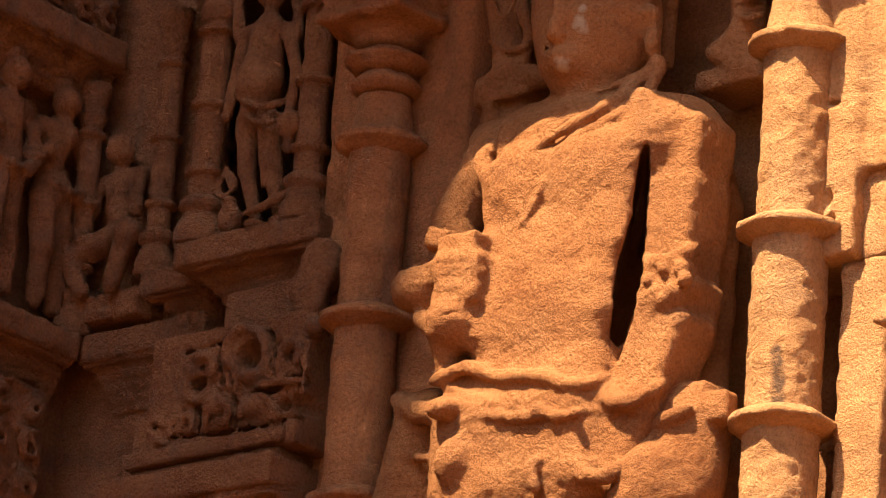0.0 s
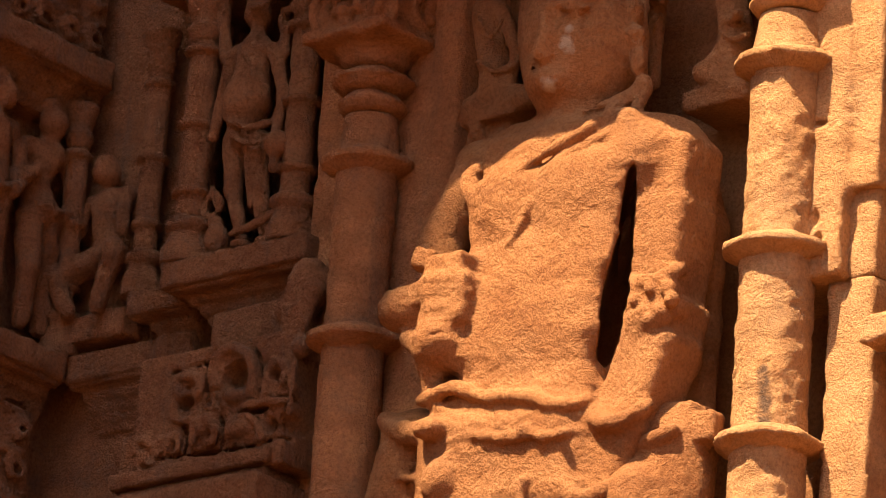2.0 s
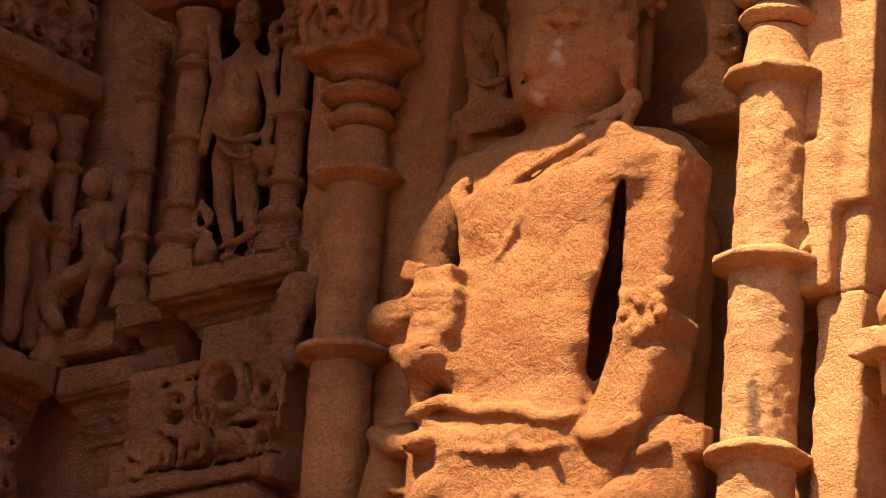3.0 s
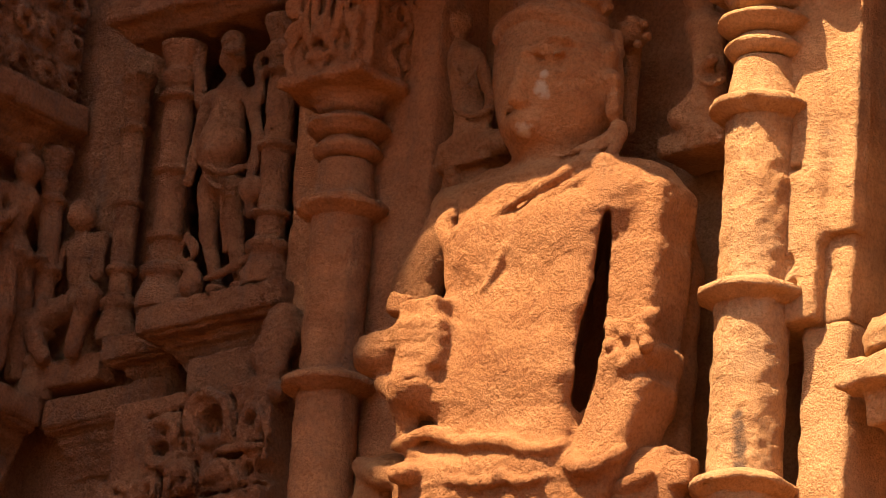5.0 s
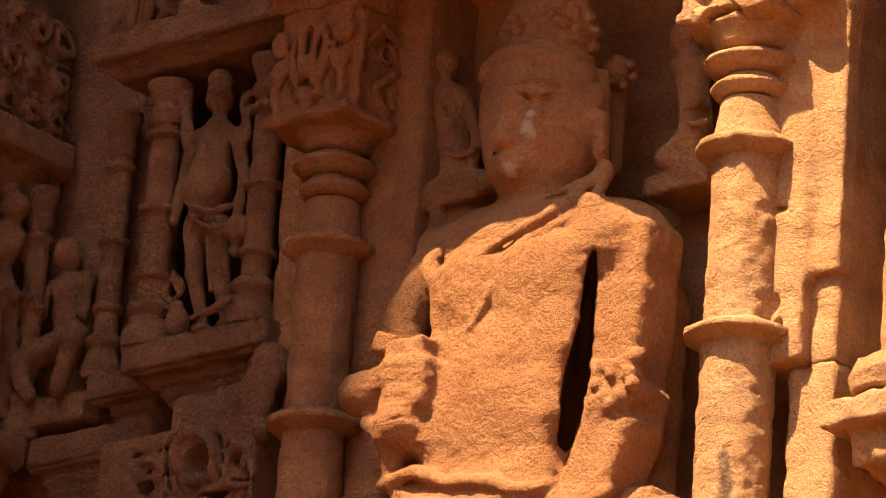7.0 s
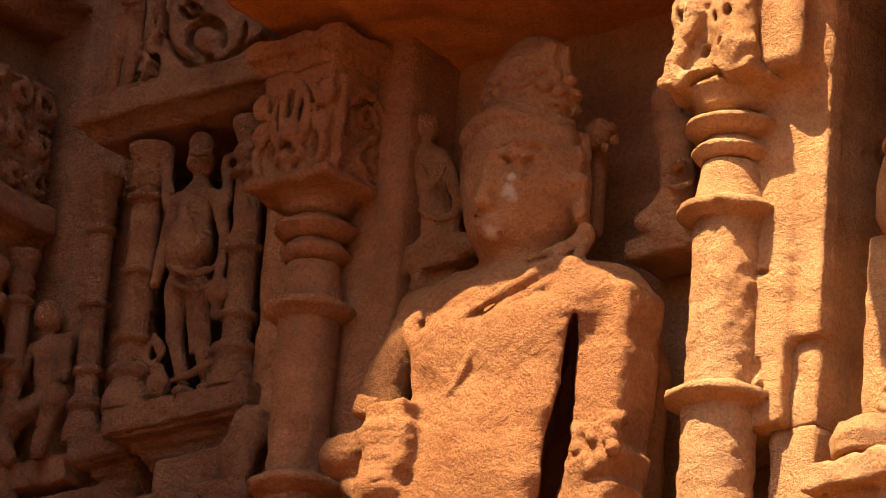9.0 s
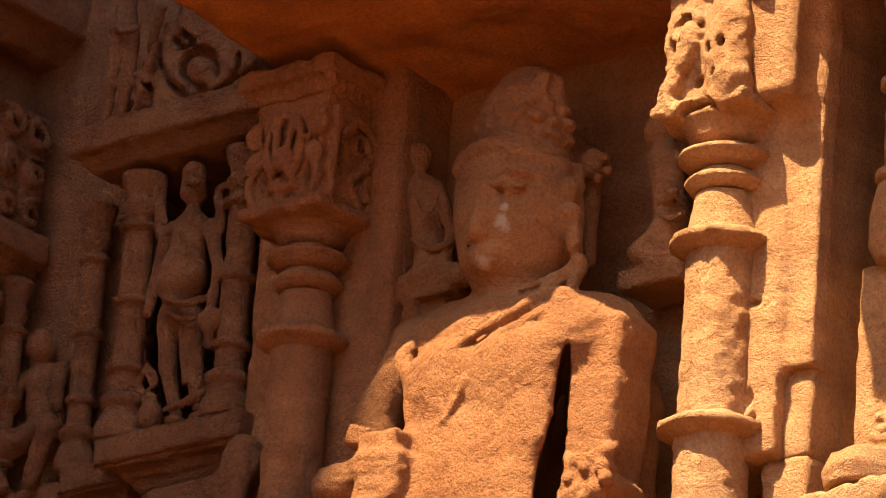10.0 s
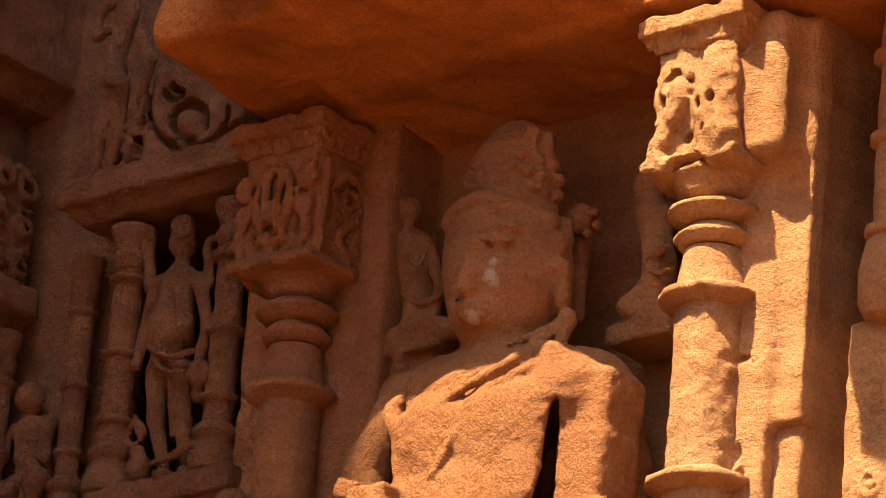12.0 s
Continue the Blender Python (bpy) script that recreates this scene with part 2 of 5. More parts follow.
    def weather(s, amp, size, seed=1):
        """Low noise on the lattice, so that the skin is uneven at the given size."""
        rng = np.random.RandomState(seed)
        for sz, am in ((size, amp), (size / 2.6, amp * 0.5)):
            m = [max(2, int(n * s.h / sz) + 3) for n in s.n]
            g = rng.uniform(-1, 1, m).astype(np.float32)
            for ax in range(3):
                t = np.arange(s.n[ax]) * s.h / sz
                i = np.minimum(t.astype(int), m[ax] - 2)
                u = (t - i).astype(np.float32)
                u = u * u * (3 - 2 * u)
                shape = [1, 1, 1]
                shape[ax] = -1
                u = u.reshape(shape)
                g = np.take(g, i, ax) * (1 - u) + np.take(g, i + 1, ax) * u
            s.f += am * g

    def skin(s, name):
        f = s.f
        for ax in range(3):
            for side in (0, -1):
                sl = [slice(None)] * 3
                sl[ax] = side
                f[tuple(sl)] = np.maximum(f[tuple(sl)], 0.0005)
        ins = f < 0
        nx, ny, nz = f.shape
        cnt = np.zeros((nx - 1, ny - 1, nz - 1), np.uint8)
        corners = [(i, j, k) for i in (0, 1) for j in (0, 1) for k in (0, 1)]
        for i, j, k in corners:
            cnt += ins[i:nx - 1 + i, j:ny - 1 + j, k:nz - 1 + k]
        cells = np.argwhere((cnt > 0) & (cnt < 8))
        index = np.full(cnt.shape, -1, np.int32)
        index[tuple(cells.T)] = np.arange(len(cells))
        pos, tot = np.zeros((len(cells), 3)), np.zeros(len(cells))
        for a in corners:
            for ax in range(3):
                if a[ax]:
                    continue
                b = list(a)
                b[ax] = 1
                fa, fb = f[tuple((cells + a).T)], f[tuple((cells + b).T)]
                hit = (fa < 0) != (fb < 0)
                t = np.where(hit, fa / np.where(hit, fa - fb, 1), 0)
                p = np.tile(np.array(a, float), (len(cells), 1))
                p[:, ax] += t
                pos[hit] += p[hit]
                tot[hit] += 1
        verts = (cells + pos / tot[:, None]) * s.h + s.lo
        faces = []
        for ax in range(3):
            u, v = (ax + 1) % 3, (ax + 2) % 3
            a = [slice(None)] * 3
            b = [slice(None)] * 3
            a[ax], b[ax] = slice(0, -1), slice(1, None)
            fa, fb = ins[tuple(a)], ins[tuple(b)]
            e = np.argwhere(fa != fb)
            e = e[(e[:, u] > 0) & (e[:, v] > 0) & (e[:, u] < f.shape[u] - 1) & (e[:, v] < f.shape[v] - 1)]
            flip = ~fa[tuple(e.T)]
            du, dv = np.zeros(3, int), np.zeros(3, int)
            du[u], dv[v] = 1, 1
            q = np.stack([index[tuple((e - du - dv).T)], index[tuple((e - dv).T)], index[tuple(e.T)], index[tuple((e - du).T)]], 1)
            q[flip] = q[flip][:, ::-1]
            faces.append(q)
        faces = np.concatenate(faces)
        faces = faces[(faces >= 0).all(1)]
        me = bpy.data.meshes.new(name)
        me.vertices.add(len(verts))
        me.vertices.foreach_set("co", verts.astype(np.float32).ravel())
        me.loops.add(faces.size)
        me.loops.foreach_set("vertex_index", faces.astype(np.int32).ravel())
        me.polygons.add(len(faces))
        me.polygons.foreach_set("loop_start", np.arange(0, faces.size, 4, dtype=np.int32))
        me.polygons.foreach_set("use_smooth", np.ones(len(faces), bool))
        me.update(calc_edges=True)
        me.validate()
        return me


# ---------------- structure ----------------
def structure(name, bm, material, label):
    return tagged(part(name, bm, material), label, "wall", kind="structure")


bm = bmesh.new()
bmesh.ops.create_grid(bm, x_segments=60, y_segments=60, size=600, matrix=Matrix.Translation((0, 0, -0.68)))
tagged(part("ground", bm, EARTH), "dusty sandstone paving and earth before the temple", "ground", kind="structure")

structure("wall_niche", slab(0.08, 0.62, 0.125, 0.40, 2.6, 4.3, 0.012, 0.002, 0.08, 0.0), STONE, "smooth sandstone back wall of the niche")
structure("wall_pier_west", slab(-0.12, 0.115, 0.03, 0.82, 2.6, 4.0, 0.01), STONE_PATINA_DIM, "flat sandstone pier behind the shaded pillar")
structure("wall_pier_east", slab(0.600, 0.789, 0.03, 0.45, 3.225, 4.0, 0.008, 0.003, 0.035, 0.012), STONE_WORN_BRIGHT, "sunlit worn sandstone pier behind the pillar")
structure("wall_pier_foot", slab(0.722, 0.789, 0.03, 0.45, 2.6, 3.227, 0.008, 0.003, 0.035, 0.012), STONE_WORN_BRIGHT, "sunlit worn sandstone pier below the ring of the pillar")
structure("wall_pier_recess", slab(0.600, 0.724, 0.122, 0.45, 2.6, 3.227, 0.012, 0.003, 0.05, 0.0), STONE, "shaded sandstone recess behind the pillar")
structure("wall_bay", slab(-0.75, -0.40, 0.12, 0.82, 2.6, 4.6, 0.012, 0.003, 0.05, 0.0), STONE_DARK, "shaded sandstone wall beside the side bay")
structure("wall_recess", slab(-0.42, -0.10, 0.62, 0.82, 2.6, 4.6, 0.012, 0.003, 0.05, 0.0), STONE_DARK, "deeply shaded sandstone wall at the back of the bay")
structure("wall_east", slab(0.77, 2.6, 0.20, 0.50, 2.6, 4.6, 0.016, 0.003, 0.07, 0.0), STONE, "sandstone wall beside the sunlit pier")
structure("wall_upper", slab(-0.75, 2.6, 0.13, 0.6, 4.28, 7.0, 0.08, 0.01, 0.3, 0.0), STONE, "upper temple wall of sandstone")
structure("wall_base", slab(-0.75, 2.6, -0.02, 0.6, -0.75, 2.62, 0.05, 0.006, 0.2, 0.0), STONE, "temple wall of sandstone below the niche")
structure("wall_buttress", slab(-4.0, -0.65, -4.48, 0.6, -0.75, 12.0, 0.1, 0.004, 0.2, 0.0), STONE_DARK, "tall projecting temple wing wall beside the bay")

# eave above the niche, its front edge broken back towards the sunlit pillar
s = Carving((-0.14, -0.48, 3.82), (1.75, 0.22, 4.08), 0.005)
s.block((0.19, -0.05, 3.935), (0.255, 0.205, 0.052), (-6, 0, 0), 0.012)
s.block((0.280, -0.055, 3.945), (0.145, 0.225, 0.052), (-6, 0, 0), 0.012)
# next two reach forward out of view, sized for the shadow edge on the chest
s.block((0.305, -0.180, 3.955), (0.115, 0.225, 0.046), (-4, 0, 0), 0.012)
s.block((0.460, -0.142, 3.952), (0.062, 0.225, 0.044), (-4, 0, 0), 0.012)
s.block((0.495, -0.04, 3.938), (0.085, 0.135, 0.054), (-4, 0, 0), 0.012)
s.block((0.66, 0.045, 3.930), (0.28, 0.125, 0.058), (-3, 0, 0), 0.012)
# unseen upper course, added to shade the statue's shoulder on the -x side
s.block((0.12, -0.20, 4.025), (0.085, 0.245, 0.032), (0, 0, 0), 0.012)
# run to the right, extended out of view to shade the wall colonette
s.block((1.25, -0.09, 3.975), (0.475, 0.29, 0.040), (-4, 0, 0), 0.012)
s.weather(0.007, 0.06, 4)
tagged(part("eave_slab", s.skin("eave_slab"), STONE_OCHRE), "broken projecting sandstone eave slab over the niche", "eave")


# ---------------- pillars ----------------
def pillar(at, big, label, notched, stone):
    """A half-round pillar with rings, a bell, discs, a carved capital and an abacus."""
    x, y, z = at
    t = thing("pillar", (x, y, 2.6), label, "pillar", "pillars flanking the niche")
    g = big
    for z0, z1, r in ((2.6, 3.01, 0.042), (3.03, 3.255, 0.041), (3.27, 3.49, 0.0395)):
        part("shaft", lathe([(r * g, z0), (r * g, z1)], at=(x, y, 0), amp=0.0022 if notched else 0.0026, size=0.018, chips=0.006), stone, t)
    for zr, r in ((3.02, 0.060), (3.262, 0.061), (3.502, 0.0585)):
        part("ring", lathe([(0.03, zr - 0.02), (0.046 * g, zr - 0.012), (r * g, zr - 0.003), (r * g, zr + 0.004), (0.044 * g, zr + 0.014), (0.03, zr + 0.016)], at=(x, y, 0), chips=0.012, amp=0.003), stone, t)
    if notched:
        band = Carving((x - 0.06, y - 0.06, 3.40), (x + 0.06, y + 0.06, 3.44), 0.0022)
        for i in range(26):
            a = 6.28319 * i / 26
            band.limb((x + 0.0385 * g * math.cos(a), y + 0.0385 * g * math.sin(a), 3.428), (x + 0.0385 * g * math.cos(a + 0.12), y + 0.0385 * g * math.sin(a + 0.12), 3.415), 0.0035, 0.0015, 0.002)
        band.ring((x, y, 3.431), 0.0385 * g, 0.0025)
        part("band", band.skin("band"), stone, t)
    part("bell", lathe([(0.02, 3.512), (0.042 * g, 3.513), (0.038 * g, 3.535), (0.034 * g, 3.566), (0.02, 3.57)], at=(x, y, 0)), stone, t)
    part("disc", lathe([(0.02, 3.568), (0.034 * g, 3.569), (0.040 * g, 3.572), (0.047 * g, 3.582), (0.044 * g, 3.586), (0.033 * g, 3.597), (0.02, 3.598)], at=(x, y, 0), chips=0.008), stone, t)
    part("disc", lathe([(0.02, 3.596), (0.034 * g, 3.597), (0.044 * g, 3.601), (0.056 * g, 3.613), (0.054 * g, 3.618), (0.036 * g, 3.623), (0.034 * g, 3.630), (0.02, 3.631)], at=(x, y, 0), chips=0.008), stone, t)
    part("neck", lathe([(0.02, 3.629), (0.035 * g, 3.630), (0.042 * g, 3.634), (0.047 * g, 3.645), (0.062, 3.660), (0.05, 3.67)], at=(x, y, 0)), stone, t)
    return t


def on_face(o, side):
    """Maps (u, v, w) on a face, w outward, into the world: the front (-y) or the flank (+x)."""
    if side == "front":
        return lambda u, v, w: (o[0] + u, o[1] - w, o[2] + v)
    return lambda u, v, w: (o[0] + w, o[1] + u, o[2] + v)


def spiral(s, m, u, v, r, turns=1.4, start=0.0, sense=1, thick=0.005, w=0.004, inner=0.25):
    n = int(10 * turns) + 2
    pts = []
    for i in range(n):
        f = i / (n - 1)
        a = start + sense * 6.28319 * turns * f
        q = r * (1 - (1 - inner) * f)
        pts.append(m(u + q * math.cos(a), v + q * math.sin(a), w))
    s.cord(pts, thick, 0.003, taper=0.8)


def capital(t, at, ruin, stone):
    x, y, z = at
    s = Carving((x - 0.11, y - 0.11, 3.645), (x + 0.11, y + 0.10, 3.83), 0.0022)
    s.block((x, y, 3.745), (0.060, 0.060, 0.08), (0, 0, 0), 0.005)
    s.block((x, y, 3.668), (0.071, 0.071, 0.008), (0, 0, 0), 0.005, 0.006)
    s.ball((x, y, 3.664), (0.078, 0.078, 0.014), (0, 0, 0), 0.006)
    f, q = on_face((x, y - 0.060, 3.742), "front"), on_face((x + 0.060, y, 3.742), "side")
    # pendant mask of loops on the front
    if not ruin:
        loop = [f(0.026 * math.cos(a), 0.006 + 0.046 * math.sin(a), 0.007) for a in [6.28319 * i / 14 for i in range(15)]]
        s.cord(loop, 0.0062, 0.003)
        s.cord([f(-0.014, 0.046, 0.008), f(-0.010, 0.02, 0.011), f(-0.006, -0.012, 0.013), f(-0.010, -0.03, 0.01)], 0.005, 0.003)
        s.cord([f(0.012, 0.046, 0.008), f(0.011, 0.02, 0.011), f(0.008, -0.012, 0.013), f(0.012, -0.03, 0.01)], 0.005, 0.003)
        s.limb(f(0.0, 0.0, 0.01), f(0.0, -0.02, 0.014), 0.006, 0.008, 0.004)
        s.knob(f(0.0, -0.050, 0.008), 0.013)
        s.knob(f(0.0, -0.064, 0.006), 0.009)
        for u, v in ((-0.018, -0.045), (0.018, -0.045)):
            s.knob(f(u, v, 0.004), 0.008)
            s.dig(f(u * 0.5, v + 0.004, 0.012), (0.004, 0.008, 0.004))
        for u in (-0.0, ):
            s.dig(f(-0.001, 0.022, 0.0), (0.0045, 0.02, 0.022))
            s.dig(f(-0.019, 0.015, 0.0), (0.0045, 0.02, 0.02))
            s.dig(f(0.019, 0.015, 0.0), (0.0045, 0.02, 0.02))
            s.dig(f(-0.004, -0.034, 0.008), (0.008, 0.009, 0.004))
        for e in (-1, 1):
            spiral(s, f, e * 0.049, 0.032, 0.014, 1.3, 1.57, -e)
            spiral(s, f, e * 0.047, -0.006, 0.013, 1.3, -1.57, e)
            s.cord([f(e * 0.058, 0.05, 0.003), f(e * 0.036, 0.018, 0.005), f(e * 0.057, -0.03, 0.004), f(e * 0.05, -0.062, 0.005)], 0.0048, 0.003)
            s.dig(f(e * 0.035, 0.035, 0.0), (0.006, 0.018, 0.016))
            s.dig(f(e * 0.036, -0.03, 0.0), (0.006, 0.018, 0.014))
    else:
        spiral(s, f, -0.025, 0.03, 0.020, 1.2, 0.5, 1, 0.007, 0.004)
        s.cord([f(-0.05, -0.06, 0.004), f(-0.035, -0.03, 0.008), f(-0.02, 0.0, 0.008), f(-0.012, 0.02, 0.01)], 0.010, 0.006)
        s.dig(f(-0.025, 0.045, 0.0), (0.013, 0.014, 0.007))
        s.dig(f(-0.036, 0.005, 0.0), (0.008, 0.014, 0.014))
        s.dig(f(0.022, 0.058, 0.0), (0.004, 0.012, 0.011))
        s.ball(f(0.03, 0.0, -0.005), (0.030, 0.022, 0.075), (0, 0, 0), 0.012)
        s.ball(f(0.045, -0.045, 0.0), (0.022, 0.022, 0.025), (0, 0, 0), 0.01)
        for u, v in ((0.02, 0.04), (0.04, -0.03), (0.05, 0.01), (0.01, -0.045)):
            s.dig(f(u, v, 0.024), (0.010, 0.010, 0.012), (0, 0, 0), 0.006)
        s.dig(f(0.0, -0.08, 0.0), (0.03, 0.03, 0.012))
        s.dig((0.6335, -0.066, 3.78), (0.0127, 0.034, 0.0042), (0, 0, 0), 0.003)
        s.dig((0.6194, -0.066, 3.7603), (0.0064, 0.034, 0.0112), (0, 0, 0), 0.003)
        s.dig((0.6434, -0.066, 3.7505), (0.0055, 0.034, 0.0084), (0, 0, 0), 0.003)
        s.dig((0.6807, -0.066, 3.8027), (0.0064, 0.034, 0.0091), (0, 0, 0), 0.003)
        s.dig((0.6829, -0.066, 3.7365), (0.0073, 0.034, 0.0098), (0, 0, 0), 0.003)
        s.dig((0.7014, -0.066, 3.7399), (0.0055, 0.034, 0.0084), (0, 0, 0), 0.003)
        s.dig((0.694, -0.066, 3.7002), (0.0055, 0.034, 0.0056), (0, 0, 0), 0.003)
        s.dig((0.6599, -0.066, 3.7001), (0.0055, 0.034, 0.0056), (0, 0, 0), 0.003)
    # scroll with an arch on the flank
    if not ruin:
        s.cord([q(-0.045, -0.06, 0.003), q(-0.045, 0.0, 0.004), q(-0.042, 0.06, 0.003)], 0.007, 0.004)
    s.cord([q(-0.025, 0.03, 0.003), q(-0.005, 0.052, 0.006), q(0.025, 0.045, 0.006), q(0.036, 0.02, 0.005), q(0.01, -0.01, 0.006), q(-0.012, -0.035, 0.005), q(0.01, -0.062, 0.005)], 0.006, 0.003)
    spiral(s, q, 0.008, 0.022, 0.016, 1.2, 0.0, 1)
    spiral(s, q, 0.028, -0.030, 0.017, 1.4, 1.57, -1)
    s.dig(q(-0.024, 0.006, 0.0), (0.02, 0.008, 0.018))
    s.dig(q(0.030, -0.004, 0.0), (0.02, 0.007, 0.010))
    s.dig(q(0.008, 0.022, 0.0), (0.016, 0.007, 0.008))
    s.weather(0.004 if ruin else 0.0022, 0.022, 5)
    head = part("capital", s.skin("capital"), stone, t, "broken capital with a hooked scroll" if ruin else "capital carved with looped scrolls")
    a = Carving((x - 0.10, y - 0.10, 3.805), (x + 0.10, y + 0.10, 3.875), 0.0024)
    a.block((x, y, 3.852), (0.081, 0.081, 0.012), (0, 0, 0), 0.004)
    a.block((x, y, 3.832), (0.066, 0.066, 0.012), (0, 0, 0), 0.005)
    for i in range(10):
        u = -0.072 + 0.016 * i
        for m in (on_face((x, y - 0.068, 3.840), "front"), on_face((x + 0.068, y, 3.840), "side")):
            a.limb(m(u, 0.012, 0.0), m(u + 0.003, -0.010, -0.002), 0.0055, 0.004, 0.002)
    a.weather(0.003, 0.02, 6)
    part("abacus", a.skin("abacus"), stone, head)


west = pillar((0.0, 0.0, 0), 1.0, "shaded ringed sandstone pillar with a carved capital", True, STONE_PATINA_DIM)
capital(west, (0.0, 0.0, 0), False, STONE_PATINA_DIM)
east = pillar((0.668, 0.0, 0), 1.1, "sunlit weathered sandstone pillar with a broken capital", False, STONE_WORN_BRIGHT)
capital(east, (0.668, 0.0, 0), True, STONE_WORN_BRIGHT)


def broken_facing():
    s = Carving((0.56, -0.13, 3.0), (0.84, 0.05, 3.90), 0.003)
    # facing that runs on from the pillar to the pier
    s.block((0.738, 0.061, 3.598), (0.056, 0.042, 0.262), (0, 0, 0), 0.004, 0.015)
    s.block((0.712, 0.044, 3.543), (0.035, 0.042, 0.317), (0, 0, 8), 0.008, 0.02)
    # broken side of the capital
    s.block((0.742, 0.012, 3.765), (0.040, 0.05, 0.095), (0, 0, 0), 0.016, 0.03)
    s.limb((0.721, -0.035, 3.79), (0.727, -0.015, 3.728), 0.0186, 0.0257, 0.02)
    s.dig((0.716, -0.006, 3.302), (0.006, 0.022, 0.014), (0, 0, 0), 0.006)
    s.dig((0.721, -0.006, 3.274), (0.006, 0.022, 0.009), (0, 0, 0), 0.006)
    s.dig((0.717, -0.006, 3.423), (0.012, 0.02, 0.005), (0, 0, 0), 0.006)
    s.weather(0.002, 0.025, 13)
    return s.skin("broken_facing")


part("broken_facing", broken_facing(), STONE_WORN_BRIGHT, east, "broken stone left between pillar and pier")


# ---------------- the statue ----------------
def great_statue():
    s = Carving((0.06, -0.19, 2.78), (0.72, 0.12, 3.82), 0.0026)
    # trunk: a flat dressed front with a squared flank that tapers to the waist
    s.block((0.3781, -0.026, 3.3851), (0.118, 0.062, 0.075), (-4, 0, 0), 0.016, 0.02)
    s.block((0.3776, -0.036, 3.3148), (0.114, 0.064, 0.08), (-4, -5, 0), 0.014, 0.02)
    s.block((0.3713, -0.039, 3.2309), (0.104, 0.064, 0.08), (0, -6, 0), 0.014, 0.02)
    s.block((0.3689, -0.04, 3.1434), (0.098, 0.066, 0.075), (2, -4, 0), 0.014, 0.02)
    # chest and belly
    s.ball((0.4225, -0.086, 3.3605), (0.058, 0.031, 0.05), (0, 0, 0), 0.025)
    s.ball((0.3214, -0.085, 3.3649), (0.05, 0.028, 0.046), (0, 0, 0), 0.03)
    s.ball((0.3612, -0.088, 3.1865), (0.075, 0.026, 0.08), (0, 0, 0), 0.04)
    # shoulders
    s.limb((0.3691, -0.035, 3.4347), (0.4869, -0.02, 3.4099), 0.0406, 0.0392, 0.03)
    s.block((0.4512, -0.03, 3.4035), (0.08, 0.05, 0.034), (0, 6, 0), 0.026, 0.03)
    s.limb((0.3735, 0, 3.4797), (0.4924, 0, 3.4231), 0.0294, 0.0420, 0.03)
    s.limb((0.3026, -0.02, 3.445), (0.1936, 0, 3.465), 0.0364, 0.0336, 0.03)
    s.cord([(0.2727, -0.055, 3.4387), (0.3211, -0.075, 3.4301), (0.3641, -0.078, 3.4246)], 0.0091, 0.015)
    # neck with three fine creases
    s.limb((0.377, -0.015, 3.5358), (0.3901, -0.01, 3.4447), 0.0476, 0.0560, 0.014)
    s.limb((0.3674, -0.035, 3.4701), (0.2663, -0.01, 3.4751), 0.0280, 0.0238, 0.03)
    s.cord([(0.3424, -0.04, 3.4941), (0.397, -0.062, 3.476), (0.4354, -0.066, 3.4762), (0.4566, -0.052, 3.4906)], 0.0024, 0.005)
    s.cord([(0.3435, -0.04, 3.4826), (0.398, -0.062, 3.4646), (0.4364, -0.066, 3.4649), (0.4576, -0.052, 3.4792)], 0.0024, 0.005)
    s.cord([(0.3445, -0.04, 3.4711), (0.399, -0.062, 3.4532), (0.4374, -0.066, 3.4535), (0.4585, -0.052, 3.4679)], 0.0024, 0.005)
    # head, bowed: worn brow, cheeks, nose and chin
    s.ball((0.3611, -0.03, 3.6247), (0.076, 0.074, 0.086), (0, 0, 0), 0.015)
    s.ball((0.3642, -0.042, 3.5664), (0.066, 0.06, 0.066), (0, 0, 0), 0.03)
    s.ball((0.3611, -0.058, 3.5233), (0.042, 0.04, 0.032), (0, 0, 0), 0.025)
    s.ball((0.4119, -0.04, 3.5728), (0.05, 0.05, 0.07), (0, 0, 0), 0.03)
    s.ball((0.3748, -0.092, 3.5122), (0.018, 0.014, 0.014), (0, 0, 0), 0.012)
    s.limb((0.3725, -0.104, 3.601), (0.37, -0.112, 3.5426), 0.0070, 0.0098, 0.014)
    s.dig((0.4094, -0.112, 3.5965), (0.026, 0.014, 0.013), (0, 0, 0), 0.008)
    s.ball((0.3646, -0.098, 3.5195), (0.016, 0.01, 0.007), (0, 0, 0), 0.01)
    s.cord([(0.3838, -0.103, 3.6043), (0.4035, -0.102, 3.6143), (0.4235, -0.095, 3.6166), (0.4325, -0.078, 3.6151)], 0.0032, 0.006)
    s.ball((0.4019, -0.09, 3.6063), (0.021, 0.012, 0.009), (0, 0, 0), 0.008)
    s.cord([(0.3905, -0.102, 3.6011), (0.4123, -0.104, 3.5937), (0.4277, -0.095, 3.5992)], 0.0018, 0.005)
    s.dig((0.4128, -0.106, 3.586), (0.022, 0.012, 0.005), (0, 0, 0), 0.01)
    s.dig((0.4172, -0.11, 3.6108), (0.022, 0.01, 0.004), (0, 8, 0), 0.01)
    s.dig((0.4111, -0.12, 3.5511), (0.006, 0.012, 0.022), (0, -15, 0), 0.015)
    s.dig((0.3866, -0.112, 3.5944), (0.01, 0.01, 0.01), (0, 0, 0), 0.014)
    # crown of piled hair with curls and florets
    s.ball((0.3603, -0.022, 3.7139), (0.066, 0.056, 0.06), (0, 0, 0), 0.015)
    s.ball((0.3587, -0.016, 3.7499), (0.05, 0.044, 0.048), (0, 0, 0), 0.015)
